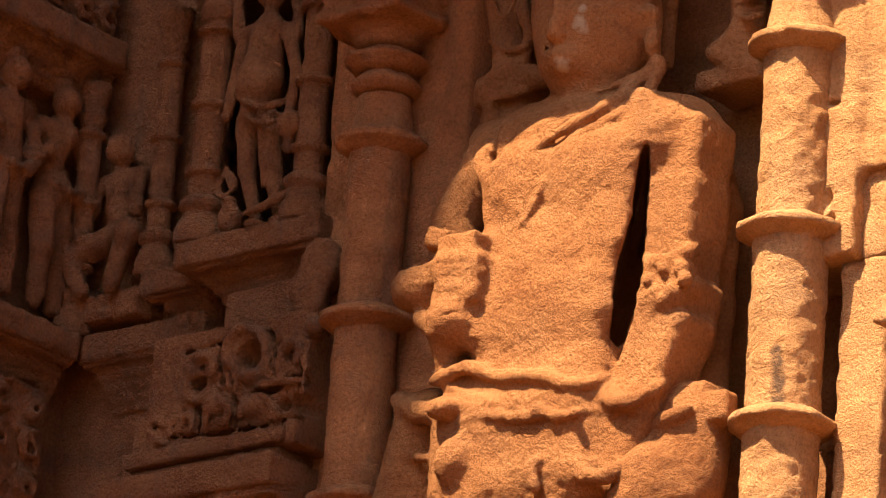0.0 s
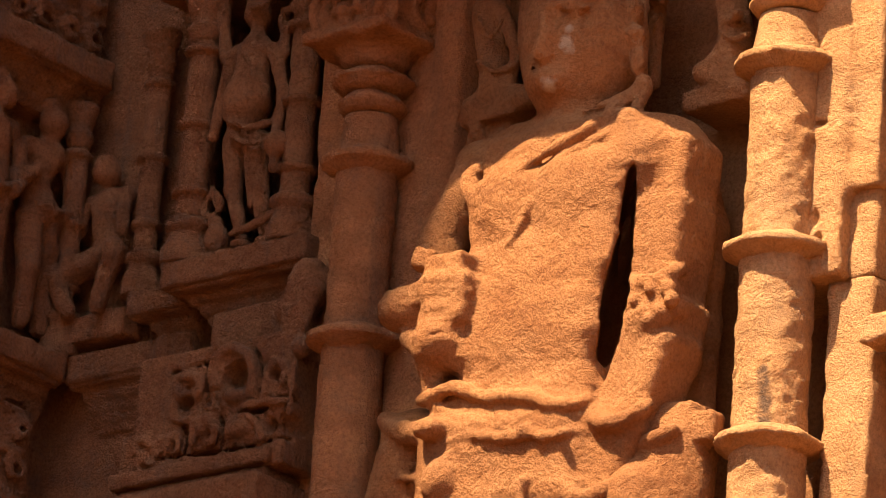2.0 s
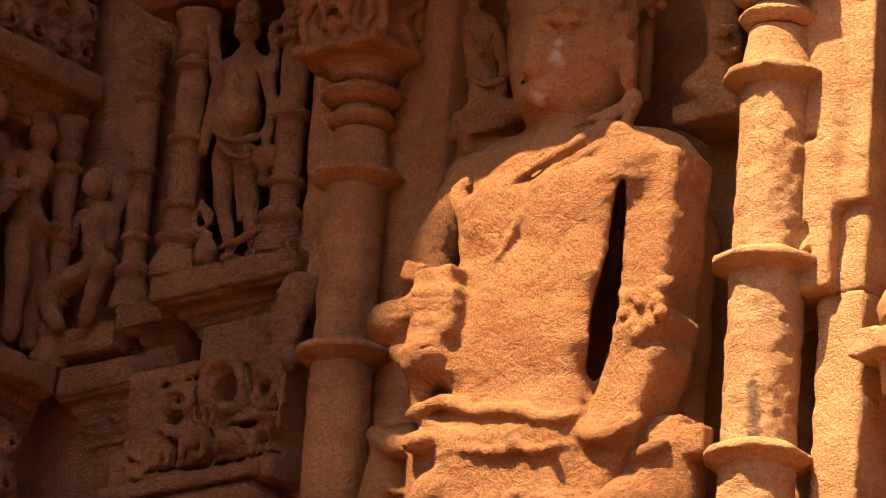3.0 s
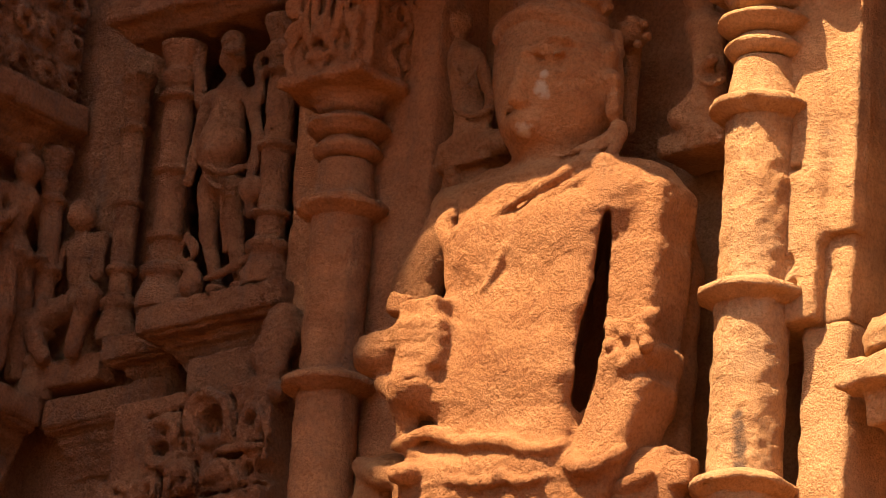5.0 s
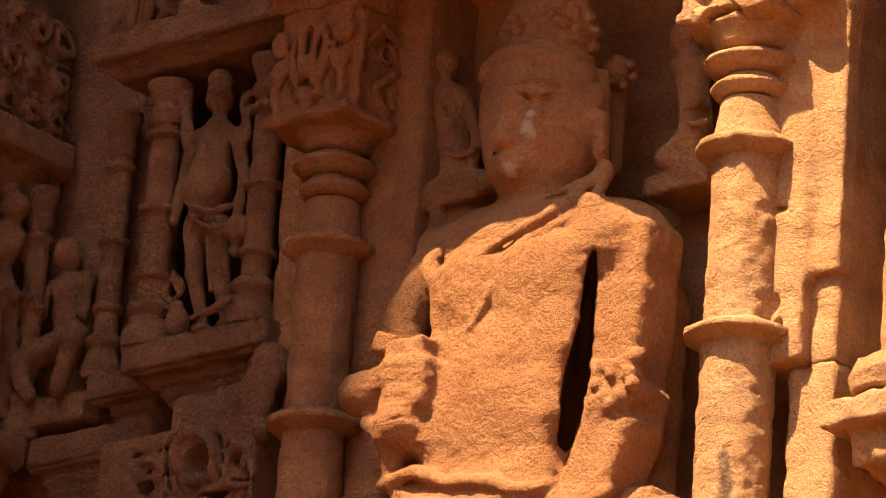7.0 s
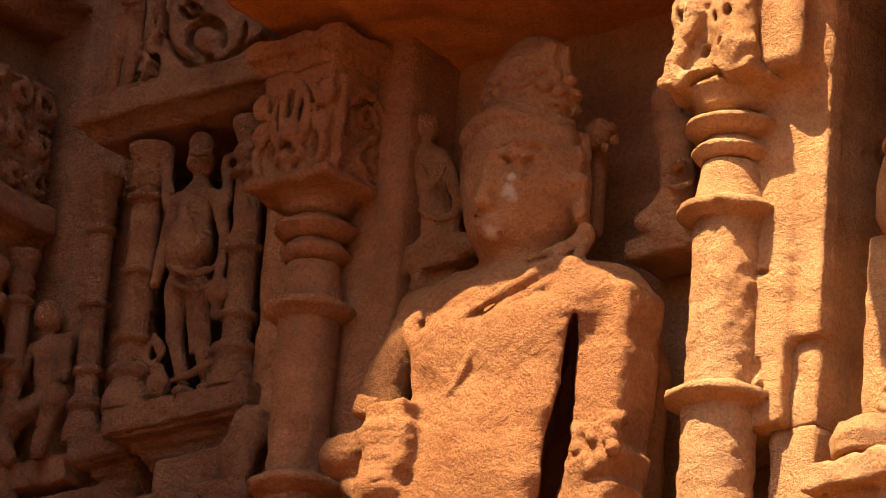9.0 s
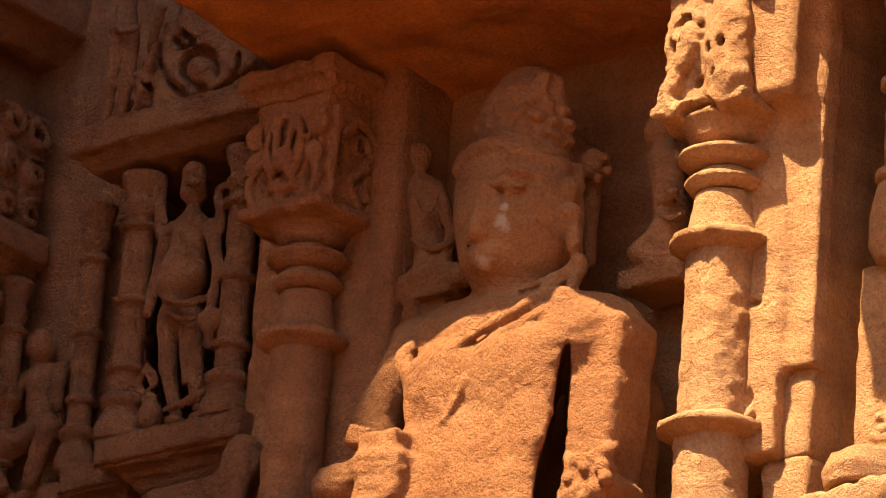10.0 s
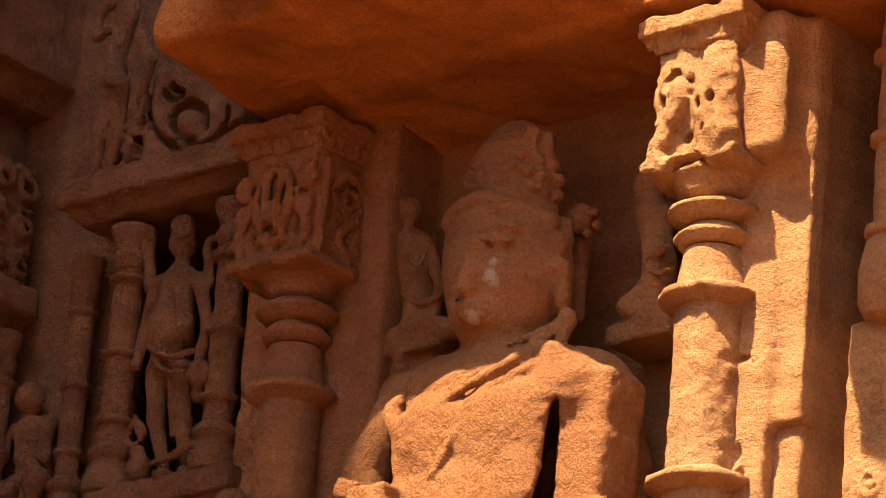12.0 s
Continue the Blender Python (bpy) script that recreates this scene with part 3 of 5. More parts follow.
    s.ball((0.3611, -0.01, 3.7727), (0.04, 0.034, 0.028), (0, 0, 0), 0.012)
    s.block((0.351, -0.05, 3.7407), (0.014, 0.012, 0.018), (0, 0, 10), 0.005, 0.008)
    s.block((0.3993, -0.04, 3.7574), (0.012, 0.012, 0.02), (0, 10, 20), 0.005, 0.008)
    s.block((0.409, -0.02, 3.7554), (0.01, 0.012, 0.02), (0, 0, 20), 0.005, 0.008)
    s.ball((0.333, -0.072, 3.7129), (0.0096, 0.0085, 0.0062), (0, 13, 40), 0.002)
    s.ball((0.3572, -0.073, 3.6936), (0.0087, 0.0077, 0.0056), (0, -19, 40), 0.002)
    s.ball((0.3816, -0.0668, 3.6877), (0.0096, 0.0085, 0.0072), (0, 5, 40), 0.002)
    s.ball((0.3996, -0.0553, 3.6853), (0.0096, 0.0085, 0.0072), (0, 15, 40), 0.002)
    s.ball((0.4114, -0.0381, 3.6833), (0.0087, 0.0077, 0.0056), (0, 11, 40), 0.002)
    s.ball((0.364, -0.0759, 3.7233), (0.0096, 0.0085, 0.0072), (0, -13, 40), 0.002)
    s.ball((0.3796, -0.0738, 3.7116), (0.0087, 0.0077, 0.0066), (0, 13, 40), 0.002)
    s.ball((0.3988, -0.065, 3.7201), (0.0096, 0.0085, 0.0072), (0, 23, 40), 0.002)
    s.ball((0.4107, -0.0479, 3.738), (0.0096, 0.0085, 0.0072), (0, -17, 40), 0.002)
    s.ball((0.3875, -0.0586, 3.7504), (0.0096, 0.0085, 0.0083), (0, -5, 40), 0.002)
    s.ball((0.3933, -0.0441, 3.7602), (0.0087, 0.0077, 0.0056), (0, -15, 40), 0.002)
    s.ball((0.4043, -0.0292, 3.7575), (0.0096, 0.0085, 0.0067), (0, 10, 40), 0.002)
    s.ball((0.3718, -0.0639, 3.751), (0.0087, 0.0077, 0.0056), (0, -9, 40), 0.002)
    s.ball((0.3249, -0.0678, 3.7062), (0.0096, 0.0085, 0.0062), (0, 21, 40), 0.002)
    s.ball((0.3509, -0.0758, 3.7077), (0.0105, 0.0092, 0.0091), (0, -25, 40), 0.002)
    s.ball((0.3747, -0.073, 3.6991), (0.0105, 0.0092, 0.0079), (0, 21, 40), 0.002)
    s.ball((0.393, -0.0651, 3.6952), (0.0114, 0.01, 0.0105), (0, 10, 40), 0.002)
    s.ball((0.4084, -0.0499, 3.6901), (0.0123, 0.0108, 0.0113), (0, 20, 40), 0.002)
    s.ball((0.4182, -0.0315, 3.6905), (0.0114, 0.01, 0.0086), (0, 9, 40), 0.002)
    s.ball((0.419, -0.0065, 3.6945), (0.0105, 0.0092, 0.0073), (0, 20, 40), 0.002)
    s.ball((0.3408, -0.0739, 3.7229), (0.0087, 0.0077, 0.0066), (0, 19, 40), 0.002)
    s.ball((0.3669, -0.0762, 3.7133), (0.0096, 0.0085, 0.0083), (0, 1, 40), 0.002)
    s.ball((0.3907, -0.0697, 3.7123), (0.0114, 0.01, 0.0073), (0, -25, 40), 0.002)
    s.ball((0.4093, -0.0567, 3.7103), (0.0123, 0.0108, 0.0092), (0, -1, 40), 0.002)
    s.ball((0.4208, -0.0391, 3.707), (0.0114, 0.01, 0.0073), (0, -5, 40), 0.002)
    s.ball((0.4248, -0.0169, 3.71), (0.0114, 0.01, 0.0073), (0, 13, 40), 0.002)
    s.ball((0.3535, -0.0713, 3.7397), (0.0079, 0.0069, 0.0059), (0, -5, 40), 0.002)
    s.ball((0.3855, -0.0681, 3.7356), (0.0096, 0.0085, 0.0083), (0, 11, 40), 0.002)
    s.ball((0.4032, -0.0593, 3.7314), (0.0105, 0.0092, 0.0073), (0, 0, 40), 0.002)
    s.ball((0.4168, -0.0453, 3.7269), (0.0105, 0.0092, 0.0091), (0, -11, 40), 0.002)
    s.ball((0.4235, -0.0262, 3.7267), (0.0096, 0.0085, 0.0083), (0, 7, 40), 0.002)
    s.knob((0.4208, -0.043, 3.6917), 0.0063, 0.003)
    s.knob((0.4092, -0.0644, 3.7089), 0.0063, 0.003)
    s.knob((0.4213, -0.0144, 3.6872), 0.0063, 0.003)
    # ear, hanging ear ornament and flower
    s.limb((0.435, -0.005, 3.6496), (0.4548, -0.02, 3.5302), 0.0112, 0.0098, 0.008)
    s.ball((0.4584, -0.04, 3.6074), (0.01, 0.012, 0.016), (0, 0, 0), 0.006)
    s.ball((0.4637, -0.045, 3.5698), (0.014, 0.013, 0.015), (0, 0, 0), 0.006)
    s.ball((0.4694, -0.042, 3.5382), (0.01, 0.011, 0.02), (0, 0, 0), 0.006)
    s.dig((0.474, -0.062, 3.5614), (0.006, 0.01, 0.009), (0, 0, 0), 0.004)
    s.dig((0.4753, -0.06, 3.5905), (0.005, 0.01, 0.005), (0, 0, 0), 0.004)
    s.ball((0.4319, 0.035, 3.6714), (0.022, 0.022, 0.02), (0, 0, 0), 0.006)
    s.knob((0.4201, 0.025, 3.6793), 0.0077, 0.004)
    s.knob((0.4358, 0.025, 3.6837), 0.0077, 0.004)
    s.knob((0.4562, 0.025, 3.6734), 0.0077, 0.004)
    s.knob((0.4612, 0.025, 3.6555), 0.0077, 0.004)
    s.knob((0.4475, 0.025, 3.6491), 0.0077, 0.004)
    s.knob((0.4256, 0.025, 3.6566), 0.0077, 0.004)
    s.limb((0.4141, 0.055, 3.6687), (0.4188, 0.05, 3.5512), 0.0126, 0.0098, 0.01)
    # locks of hair on the shoulder
    s.limb((0.4735, -0.035, 3.5084), (0.4522, -0.066, 3.4641), 0.0091, 0.0070, 0.006)
    s.limb((0.4759, -0.035, 3.5005), (0.4808, -0.06, 3.4534), 0.0098, 0.0070, 0.006)
    s.knob((0.4751, -0.035, 3.5096), 0.0098, 0.006)
    # sash over the chest, its knotted end hanging
    s.cord([(0.4571, -0.072, 3.461), (0.4372, -0.092, 3.4369), (0.4012, -0.1, 3.42), (0.36, -0.102, 3.4047), (0.3307, -0.1, 3.3884), (0.301, -0.094, 3.3684)], 0.0056, 0.005)
    s.cord([(0.4824, -0.062, 3.4524), (0.463, -0.09, 3.4239), (0.4261, -0.102, 3.4044), (0.3934, -0.105, 3.385), (0.3765, -0.106, 3.3582), (0.3563, -0.107, 3.3283), (0.3386, -0.107, 3.3005)], 0.0035, 0.005)
    s.cord([(0.4749, -0.074, 3.4451), (0.4505, -0.096, 3.4212), (0.4147, -0.103, 3.4032), (0.3816, -0.104, 3.3897)], 0.0028, 0.004)
    s.cord([(0.2487, -0.07, 3.4284), (0.2407, -0.076, 3.4098), (0.2587, -0.086, 3.3821), (0.2832, -0.092, 3.3636), (0.2938, -0.096, 3.3425)], 0.0077, 0.01)
    s.knob((0.2488, -0.074, 3.4225), 0.0091, 0.006)
    s.knob((0.2377, -0.078, 3.4007), 0.0063, 0.006)
    s.cord([(0.278, -0.092, 3.3616), (0.3118, -0.098, 3.3385), (0.333, -0.1, 3.3193)], 0.0042, 0.01)
    # arm squared in section, with armlet and forearm
    s.block((0.5232, -0.022, 3.3447), (0.038, 0.04, 0.08), (-2, 3, 0), 0.012, 0.012)
    s.block((0.5253, -0.026, 3.2673), (0.036, 0.038, 0.075), (-2, 2, 0), 0.012, 0.012)
    s.ball((0.503, -0.015, 3.4107), (0.05, 0.05, 0.046), (0, 0, 0), 0.025)
    s.cord([(0.4853, -0.055, 3.2483), (0.5233, -0.084, 3.2264), (0.5575, -0.088, 3.2206), (0.5665, -0.07, 3.2349), (0.5381, -0.02, 3.2634)], 0.0084, 0.004)
    s.cord([(0.4891, -0.055, 3.1984), (0.527, -0.084, 3.177), (0.5611, -0.088, 3.1713), (0.57, -0.07, 3.1855), (0.5417, -0.02, 3.2135)], 0.0084, 0.004)
    s.block((0.5444, -0.078, 3.2017), (0.03, 0.014, 0.02), (0, 8, 0), 0.006, 0.008)
    s.knob((0.5298, -0.092, 3.1997), 0.0080, 0.004)
    s.knob((0.5512, -0.092, 3.2089), 0.0089, 0.004)
    s.knob((0.577, -0.092, 3.2044), 0.0089, 0.004)
    s.knob((0.5412, -0.092, 3.1834), 0.0080, 0.004)
    s.knob((0.5653, -0.092, 3.1793), 0.0097, 0.004)
    s.knob((0.5832, -0.092, 3.1891), 0.0089, 0.004)
    s.block((0.5343, -0.037, 3.1686), (0.036, 0.038, 0.045), (0, 8, 0), 0.012, 0.012)
    s.block((0.5244, -0.05, 3.1162), (0.04, 0.038, 0.06), (0, 22, 0), 0.014, 0.012)
    s.cord([(0.4637, -0.09, 3.0785), (0.489, -0.104, 3.0489), (0.5234, -0.106, 3.0429), (0.5453, -0.092, 3.0577), (0.5376, -0.06, 3.08)], 0.0070, 0.006)
    s.block((0.4852, -0.059, 3.007), (0.042, 0.036, 0.065), (0, 26, 0), 0.018, 0.015)
    s.cord([(0.4345, -0.098, 2.9842), (0.4649, -0.11, 2.9592), (0.4952, -0.11, 2.9533), (0.5045, -0.092, 2.9683)], 0.0077, 0.006)
    s.limb((0.4408, -0.07, 2.9716), (0.4067, -0.07, 2.913), 0.0308, 0.0336, 0.015)
    # scarf behind the arm, falling to the ground
    s.limb((0.4965, 0.04, 3.4249), (0.5252, 0.045, 3.3324), 0.0266, 0.0238, 0.02)
    s.limb((0.5252, 0.045, 3.3324), (0.5257, 0.045, 3.2007), 0.0238, 0.0210, 0.015)
    s.limb((0.5252, 0.045, 3.2081), (0.5327, 0.03, 3.0796), 0.0210, 0.0238, 0.012)
    s.limb((0.5225, 0.02, 3.15), (0.5254, 0.01, 3.0962), 0.0112, 0.0140, 0.01)
    # other arm, bent to the hand
    s.limb((0.2202, -0.03, 3.4421), (0.1753, -0.045, 3.3473), 0.0350, 0.0280, 0.02)
    s.limb((0.1753, -0.045, 3.3473), (0.2275, -0.085, 3.21), 0.0280, 0.0280, 0.02)
    s.limb((0.3074, -0.085, 3.1673), (0.2417, -0.115, 3.1798), 0.0322, 0.0280, 0.014)
    # hand round a broken staff
    s.block((0.2578, -0.11, 3.2687), (0.034, 0.028, 0.026), (0, 4, -6), 0.007, 0.01)
    s.block((0.2082, -0.11, 3.2999), (0.016, 0.014, 0.014), (0, 15, 20), 0.005, 0.008)
    s.block((0.2612, -0.11, 3.2308), (0.038, 0.03, 0.034), (0, 0, -6), 0.01, 0.012)
    s.limb((0.2372, -0.134, 3.2619), (0.2864, -0.13, 3.256), 0.0091, 0.0084, 0.01)
    s.limb((0.2372, -0.134, 3.2427), (0.2882, -0.13, 3.2366), 0.0091, 0.0084, 0.01)
    s.limb((0.2425, -0.134, 3.2242), (0.288, -0.13, 3.2191), 0.0091, 0.0084, 0.01)
    s.ball((0.175, -0.103, 3.2427), (0.036, 0.032, 0.028), (0, 20, 0), 0.022)
    s.limb((0.1533, -0.103, 3.2405), (0.2139, -0.112, 3.2568), 0.0119, 0.0154, 0.018)
    s.ball((0.249, -0.122, 3.183), (0.034, 0.03, 0.027), (0, -10, 0), 0.014)
    s.limb((0.2197, -0.116, 3.1832), (0.1869, -0.108, 3.2007), 0.0140, 0.0105, 0.012)
    s.limb((0.2296, -0.113, 3.1569), (0.2336, -0.103, 3.1214), 0.0147, 0.0126, 0.014)
    s.dig((0.2938, -0.152, 3.2366), (0.026, 0.01, 0.0022), (0, 4, 0), 0.003)
    s.dig((0.2955, -0.152, 3.2181), (0.026, 0.01, 0.0022), (0, -2, 0), 0.003)
    s.dig((0.2806, -0.152, 3.1871), (0.026, 0.01, 0.003), (0, -12, 0), 0.005)
    # hips and thighs under a draped cloth
    s.block((0.3444, -0.046, 3.0738), (0.122, 0.066, 0.06), (0, 0, 0), 0.036, 0.02)
    s.block((0.335, -0.044, 3.0162), (0.135, 0.074, 0.08), (0, 0, 0), 0.044, 0.025)
    s.limb((0.154, -0.04, 3.089), (0.1344, -0.03, 2.985), 0.0462, 0.0574, 0.03)
    s.limb((0.2999, -0.065, 3.0444), (0.2789, -0.06, 2.9341), 0.0532, 0.0602, 0.025)
    s.limb((0.3669, -0.06, 3.0355), (0.3593, -0.05, 2.9254), 0.0434, 0.0462, 0.025)
    # girdle of two cords with jewels
    s.cord([(0.2004, -0.092, 3.1246), (0.2409, -0.115, 3.1184), (0.2787, -0.121, 3.1205), (0.3121, -0.119, 3.1056), (0.3586, -0.121, 3.096), (0.3984, -0.121, 3.0896), (0.4327, -0.119, 3.0747), (0.4636, -0.109, 3.0742), (0.4664, -0.092, 3.0853)], 0.0070, 0.006)
    s.cord([(0.3953, -0.117, 3.0885), (0.4215, -0.115, 3.0663), (0.4609, -0.105, 3.0673)], 0.0028, 0.005)
    s.cord([(0.23, -0.107, 3.1153), (0.2657, -0.115, 3.0912), (0.315, -0.119, 3.0727), (0.3232, -0.119, 3.0592), (0.3034, -0.119, 3.0537), (0.2706, -0.117, 3.0551)], 0.0042, 0.006)
    s.cord([(0.2725, -0.119, 3.0528), (0.3219, -0.125, 3.0505), (0.371, -0.125, 3.0399), (0.4057, -0.125, 3.0402), (0.4376, -0.121, 3.0335), (0.4559, -0.107, 3.0419)], 0.0046, 0.006)
    s.knob((0.3966, -0.125, 3.0459), 0.0084, 0.005)
    s.knob((0.4263, -0.125, 3.0327), 0.0063, 0.005)
    s.knob((0.3706, -0.125, 3.0442), 0.0056, 0.005)
    s.knob((0.4538, -0.125, 3.0333), 0.0063, 0.005)
    s.knob((0.3397, -0.125, 3.0477), 0.0056, 0.005)
    s.cord([(0.1166, -0.057, 3.1229), (0.1612, -0.082, 3.0958), (0.2132, -0.102, 3.0773), (0.2622, -0.109, 3.0747), (0.3055, -0.115, 3.0632)], 0.0119, 0.01)
    s.ball((0.2526, -0.131, 3.0682), (0.022, 0.018, 0.014), (0, 0, 0), 0.006)
    s.cord([(0.3171, -0.119, 3.0487), (0.2856, -0.117, 3.037), (0.2739, -0.117, 3.0186), (0.2811, -0.117, 2.9989)], 0.0042, 0.008)
    s.ball((0.2681, -0.121, 3.0026), (0.026, 0.024, 0.03), (0, 0, 0), 0.012)
    s.cord([(0.1671, -0.082, 3.0343), (0.226, -0.102, 3.0174), (0.2609, -0.112, 3.0185)], 0.0042, 0.008)
    s.cord([(0.4012, -0.119, 2.9845), (0.3891, -0.122, 2.9727), (0.398, -0.122, 2.9488)], 0.0049, 0.008)
    # narrow gap between trunk and arm
    s.dig((0.4561, -0.03, 3.3311), (0.01, 0.11, 0.066), (0, 3, 40), 0.005)
    s.dig((0.4437, -0.03, 3.2199), (0.018, 0.11, 0.095), (0, 7, 40), 0.006)
    # cut lines: under the hair band, lids, brow, mouth and jaw
    s.cord([(0.3851, -0.0975, 3.6023), (0.3991, -0.0902, 3.5992), (0.4165, -0.0846, 3.6038)], 0.0024, 0.004, True)
    s.cord([(0.3803, -0.102, 3.6153), (0.3991, -0.0951, 3.6224), (0.4191, -0.0792, 3.6265)], 0.0021, 0.004, True)
    s.cord([(0.3413, -0.0908, 3.5356), (0.3636, -0.0976, 3.5273), (0.3753, -0.0947, 3.5298)], 0.0017, 0.004, True)
    # rolled hair band laid round the brow
    s.cord([(0.3186, -0.0887, 3.6435), (0.3297, -0.0907, 3.6573), (0.3559, -0.0949, 3.6633), (0.379, -0.0924, 3.6633), (0.4034, -0.0839, 3.6546), (0.4216, -0.0676, 3.6471), (0.4322, -0.0445, 3.6445), (0.4335, -0.0258, 3.6467)], 0.0105, 0.004)
    s.cord([(0.3317, -0.0682, 3.6954), (0.3663, -0.0793, 3.6877), (0.3964, -0.0774, 3.6753), (0.4164, -0.0632, 3.6666), (0.4268, -0.0398, 3.6641), (0.4243, -0.0163, 3.669)], 0.0063, 0.004)
    s.weather(0.0012, 0.009, 7)
    s.weather(0.0015, 0.035, 17)
    return s.skin("statue")


tagged(part("statue", great_statue(), STONE_STATUE), "weathered sandstone temple statue standing in the niche, crowned", "statue")


def kneeling_statue():
    s = Carving((0.45, -0.14, 2.72), (0.70, 0.12, 3.10), 0.003)
    s.block((0.548, -0.02, 3.057), (0.045, 0.035, 0.02), (0, 0, 0), 0.008, 0.008)
    s.limb((0.546, -0.02, 3.03), (0.534, -0.03, 2.944), 0.0515, 0.0608, 0.02)
    s.limb((0.523, -0.06, 2.958), (0.494, -0.06, 2.885), 0.0429, 0.0429, 0.02)
    s.limb((0.567, -0.03, 3.017), (0.575, -0.03, 2.959), 0.0343, 0.0286, 0.012)
    s.cord([(0.505, -0.06, 3.021), (0.551, -0.075, 3.024), (0.58, -0.07, 3.035)], 0.0079, 0.006)
    s.block((0.609, -0.04, 3.041), (0.014, 0.014, 0.02), (0, 0, 10), 0.006, 0.008)
    s.weather(0.0014, 0.014, 8)
    return s.skin("kneeling_statue")


tagged(part("kneeling_statue", kneeling_statue(), STONE_STATUE), "headless kneeling sandstone figure beside the great statue", "statue")


def relief_west():
    s = Carving((0.05, 0.0, 3.42), (0.40, 0.13, 3.82), 0.0026)
    s.ball((0.1087, 0.07, 3.7644), (0.02, 0.022, 0.023), (0, 0, 0), 0.005)
    s.ball((0.0943, 0.08, 3.7896), (0.017, 0.017, 0.014), (0, 0, 0), 0.005)
    s.limb((0.1127, 0.07, 3.7437), (0.1162, 0.07, 3.7271), 0.0091, 0.0126, 0.006)
    s.limb((0.0992, 0.07, 3.7179), (0.144, 0.07, 3.712), 0.0126, 0.0126, 0.008)
    s.limb((0.1236, 0.07, 3.7098), (0.1414, 0.07, 3.6433), 0.0238, 0.0196, 0.012)
    s.limb((0.1414, 0.07, 3.6433), (0.1566, 0.064, 3.5951), 0.0210, 0.0280, 0.012)
    s.limb((0.1001, 0.066, 3.7131), (0.0955, 0.058, 3.6557), 0.0091, 0.0084, 0.006)
    s.limb((0.0955, 0.058, 3.6557), (0.1006, 0.056, 3.603), 0.0084, 0.0098, 0.006)
    s.ball((0.102, 0.056, 3.5894), (0.013, 0.013, 0.018), (0, 0, 0), 0.005)
    s.limb((0.1554, 0.066, 3.7051), (0.1853, 0.06, 3.6388), 0.0091, 0.0084, 0.006)
    s.limb((0.1853, 0.06, 3.6388), (0.1835, 0.05, 3.5966), 0.0084, 0.0070, 0.006)
    s.limb((0.1623, 0.06, 3.5887), (0.2217, 0.046, 3.5684), 0.0189, 0.0154, 0.01)
    s.limb((0.1485, 0.06, 3.5875), (0.1304, 0.046, 3.5742), 0.0182, 0.0140, 0.01)
    s.limb((0.1304, 0.046, 3.5742), (0.1374, 0.054, 3.533), 0.0126, 0.0091, 0.008)
    s.cord([(0.128, 0.048, 3.6379), (0.1719, 0.036, 3.6124), (0.193, 0.048, 3.6205)], 0.0032, 0.005)
    s.cord([(0.1254, 0.048, 3.7013), (0.1596, 0.036, 3.6617), (0.1696, 0.046, 3.6869)], 0.0024, 0.005)
    s.block((0.1506, 0.08, 3.5631), (0.055, 0.04, 0.012), (0, 0, 0), 0.005, 0.006)
    s.block((0.1413, 0.09, 3.5372), (0.045, 0.032, 0.022), (0, 0, 0), 0.006, 0.006)
    s.weather(0.0016, 0.016, 9)
    return s.skin("relief_figure")


def relief_east():
    s = Carving((0.40, 0.0, 3.42), (0.70, 0.13, 3.82), 0.0026)
    s.ball((0.5136, 0.062, 3.7123), (0.022, 0.022, 0.024), (0, 0, 0), 0.008)
    s.limb((0.5187, 0.062, 3.6913), (0.5232, 0.062, 3.6781), 0.0098, 0.0140, 0.008)
    s.limb((0.5043, 0.062, 3.6728), (0.5453, 0.062, 3.6644), 0.0126, 0.0126, 0.008)
    s.limb((0.5258, 0.062, 3.6676), (0.5366, 0.062, 3.5932), 0.0224, 0.0196, 0.012)
    s.limb((0.5366, 0.062, 3.5932), (0.5389, 0.056, 3.5302), 0.0210, 0.0266, 0.012)
    s.limb((0.5096, 0.058, 3.6656), (0.5337, 0.044, 3.6022), 0.0084, 0.0077, 0.006)
    s.limb((0.5337, 0.044, 3.6022), (0.5598, 0.034, 3.6084), 0.0077, 0.0070, 0.006)
    s.limb((0.5401, 0.05, 3.5729), (0.5082, 0.04, 3.5416), 0.0168, 0.0126, 0.008)
    s.limb((0.5082, 0.04, 3.5416), (0.555, 0.042, 3.513), 0.0126, 0.0098, 0.008)
    s.cord([(0.5285, 0.04, 3.5942), (0.5602, 0.03, 3.5737), (0.5747, 0.04, 3.582)], 0.0032, 0.005)
    s.block((0.5247, 0.077, 3.5103), (0.05, 0.04, 0.014), (0, 0, 0), 0.006, 0.008)
    s.weather(0.0016, 0.016, 10)
    return s.skin("relief_figure")


tagged(part("relief_figure", relief_west(), STONE), "small worn attendant figure carved on the niche wall", "relief", "reliefs on the niche wall")
tagged(part("relief_figure", relief_east(), STONE), "small worn seated figure carved on the niche wall", "relief", "reliefs on the niche wall")


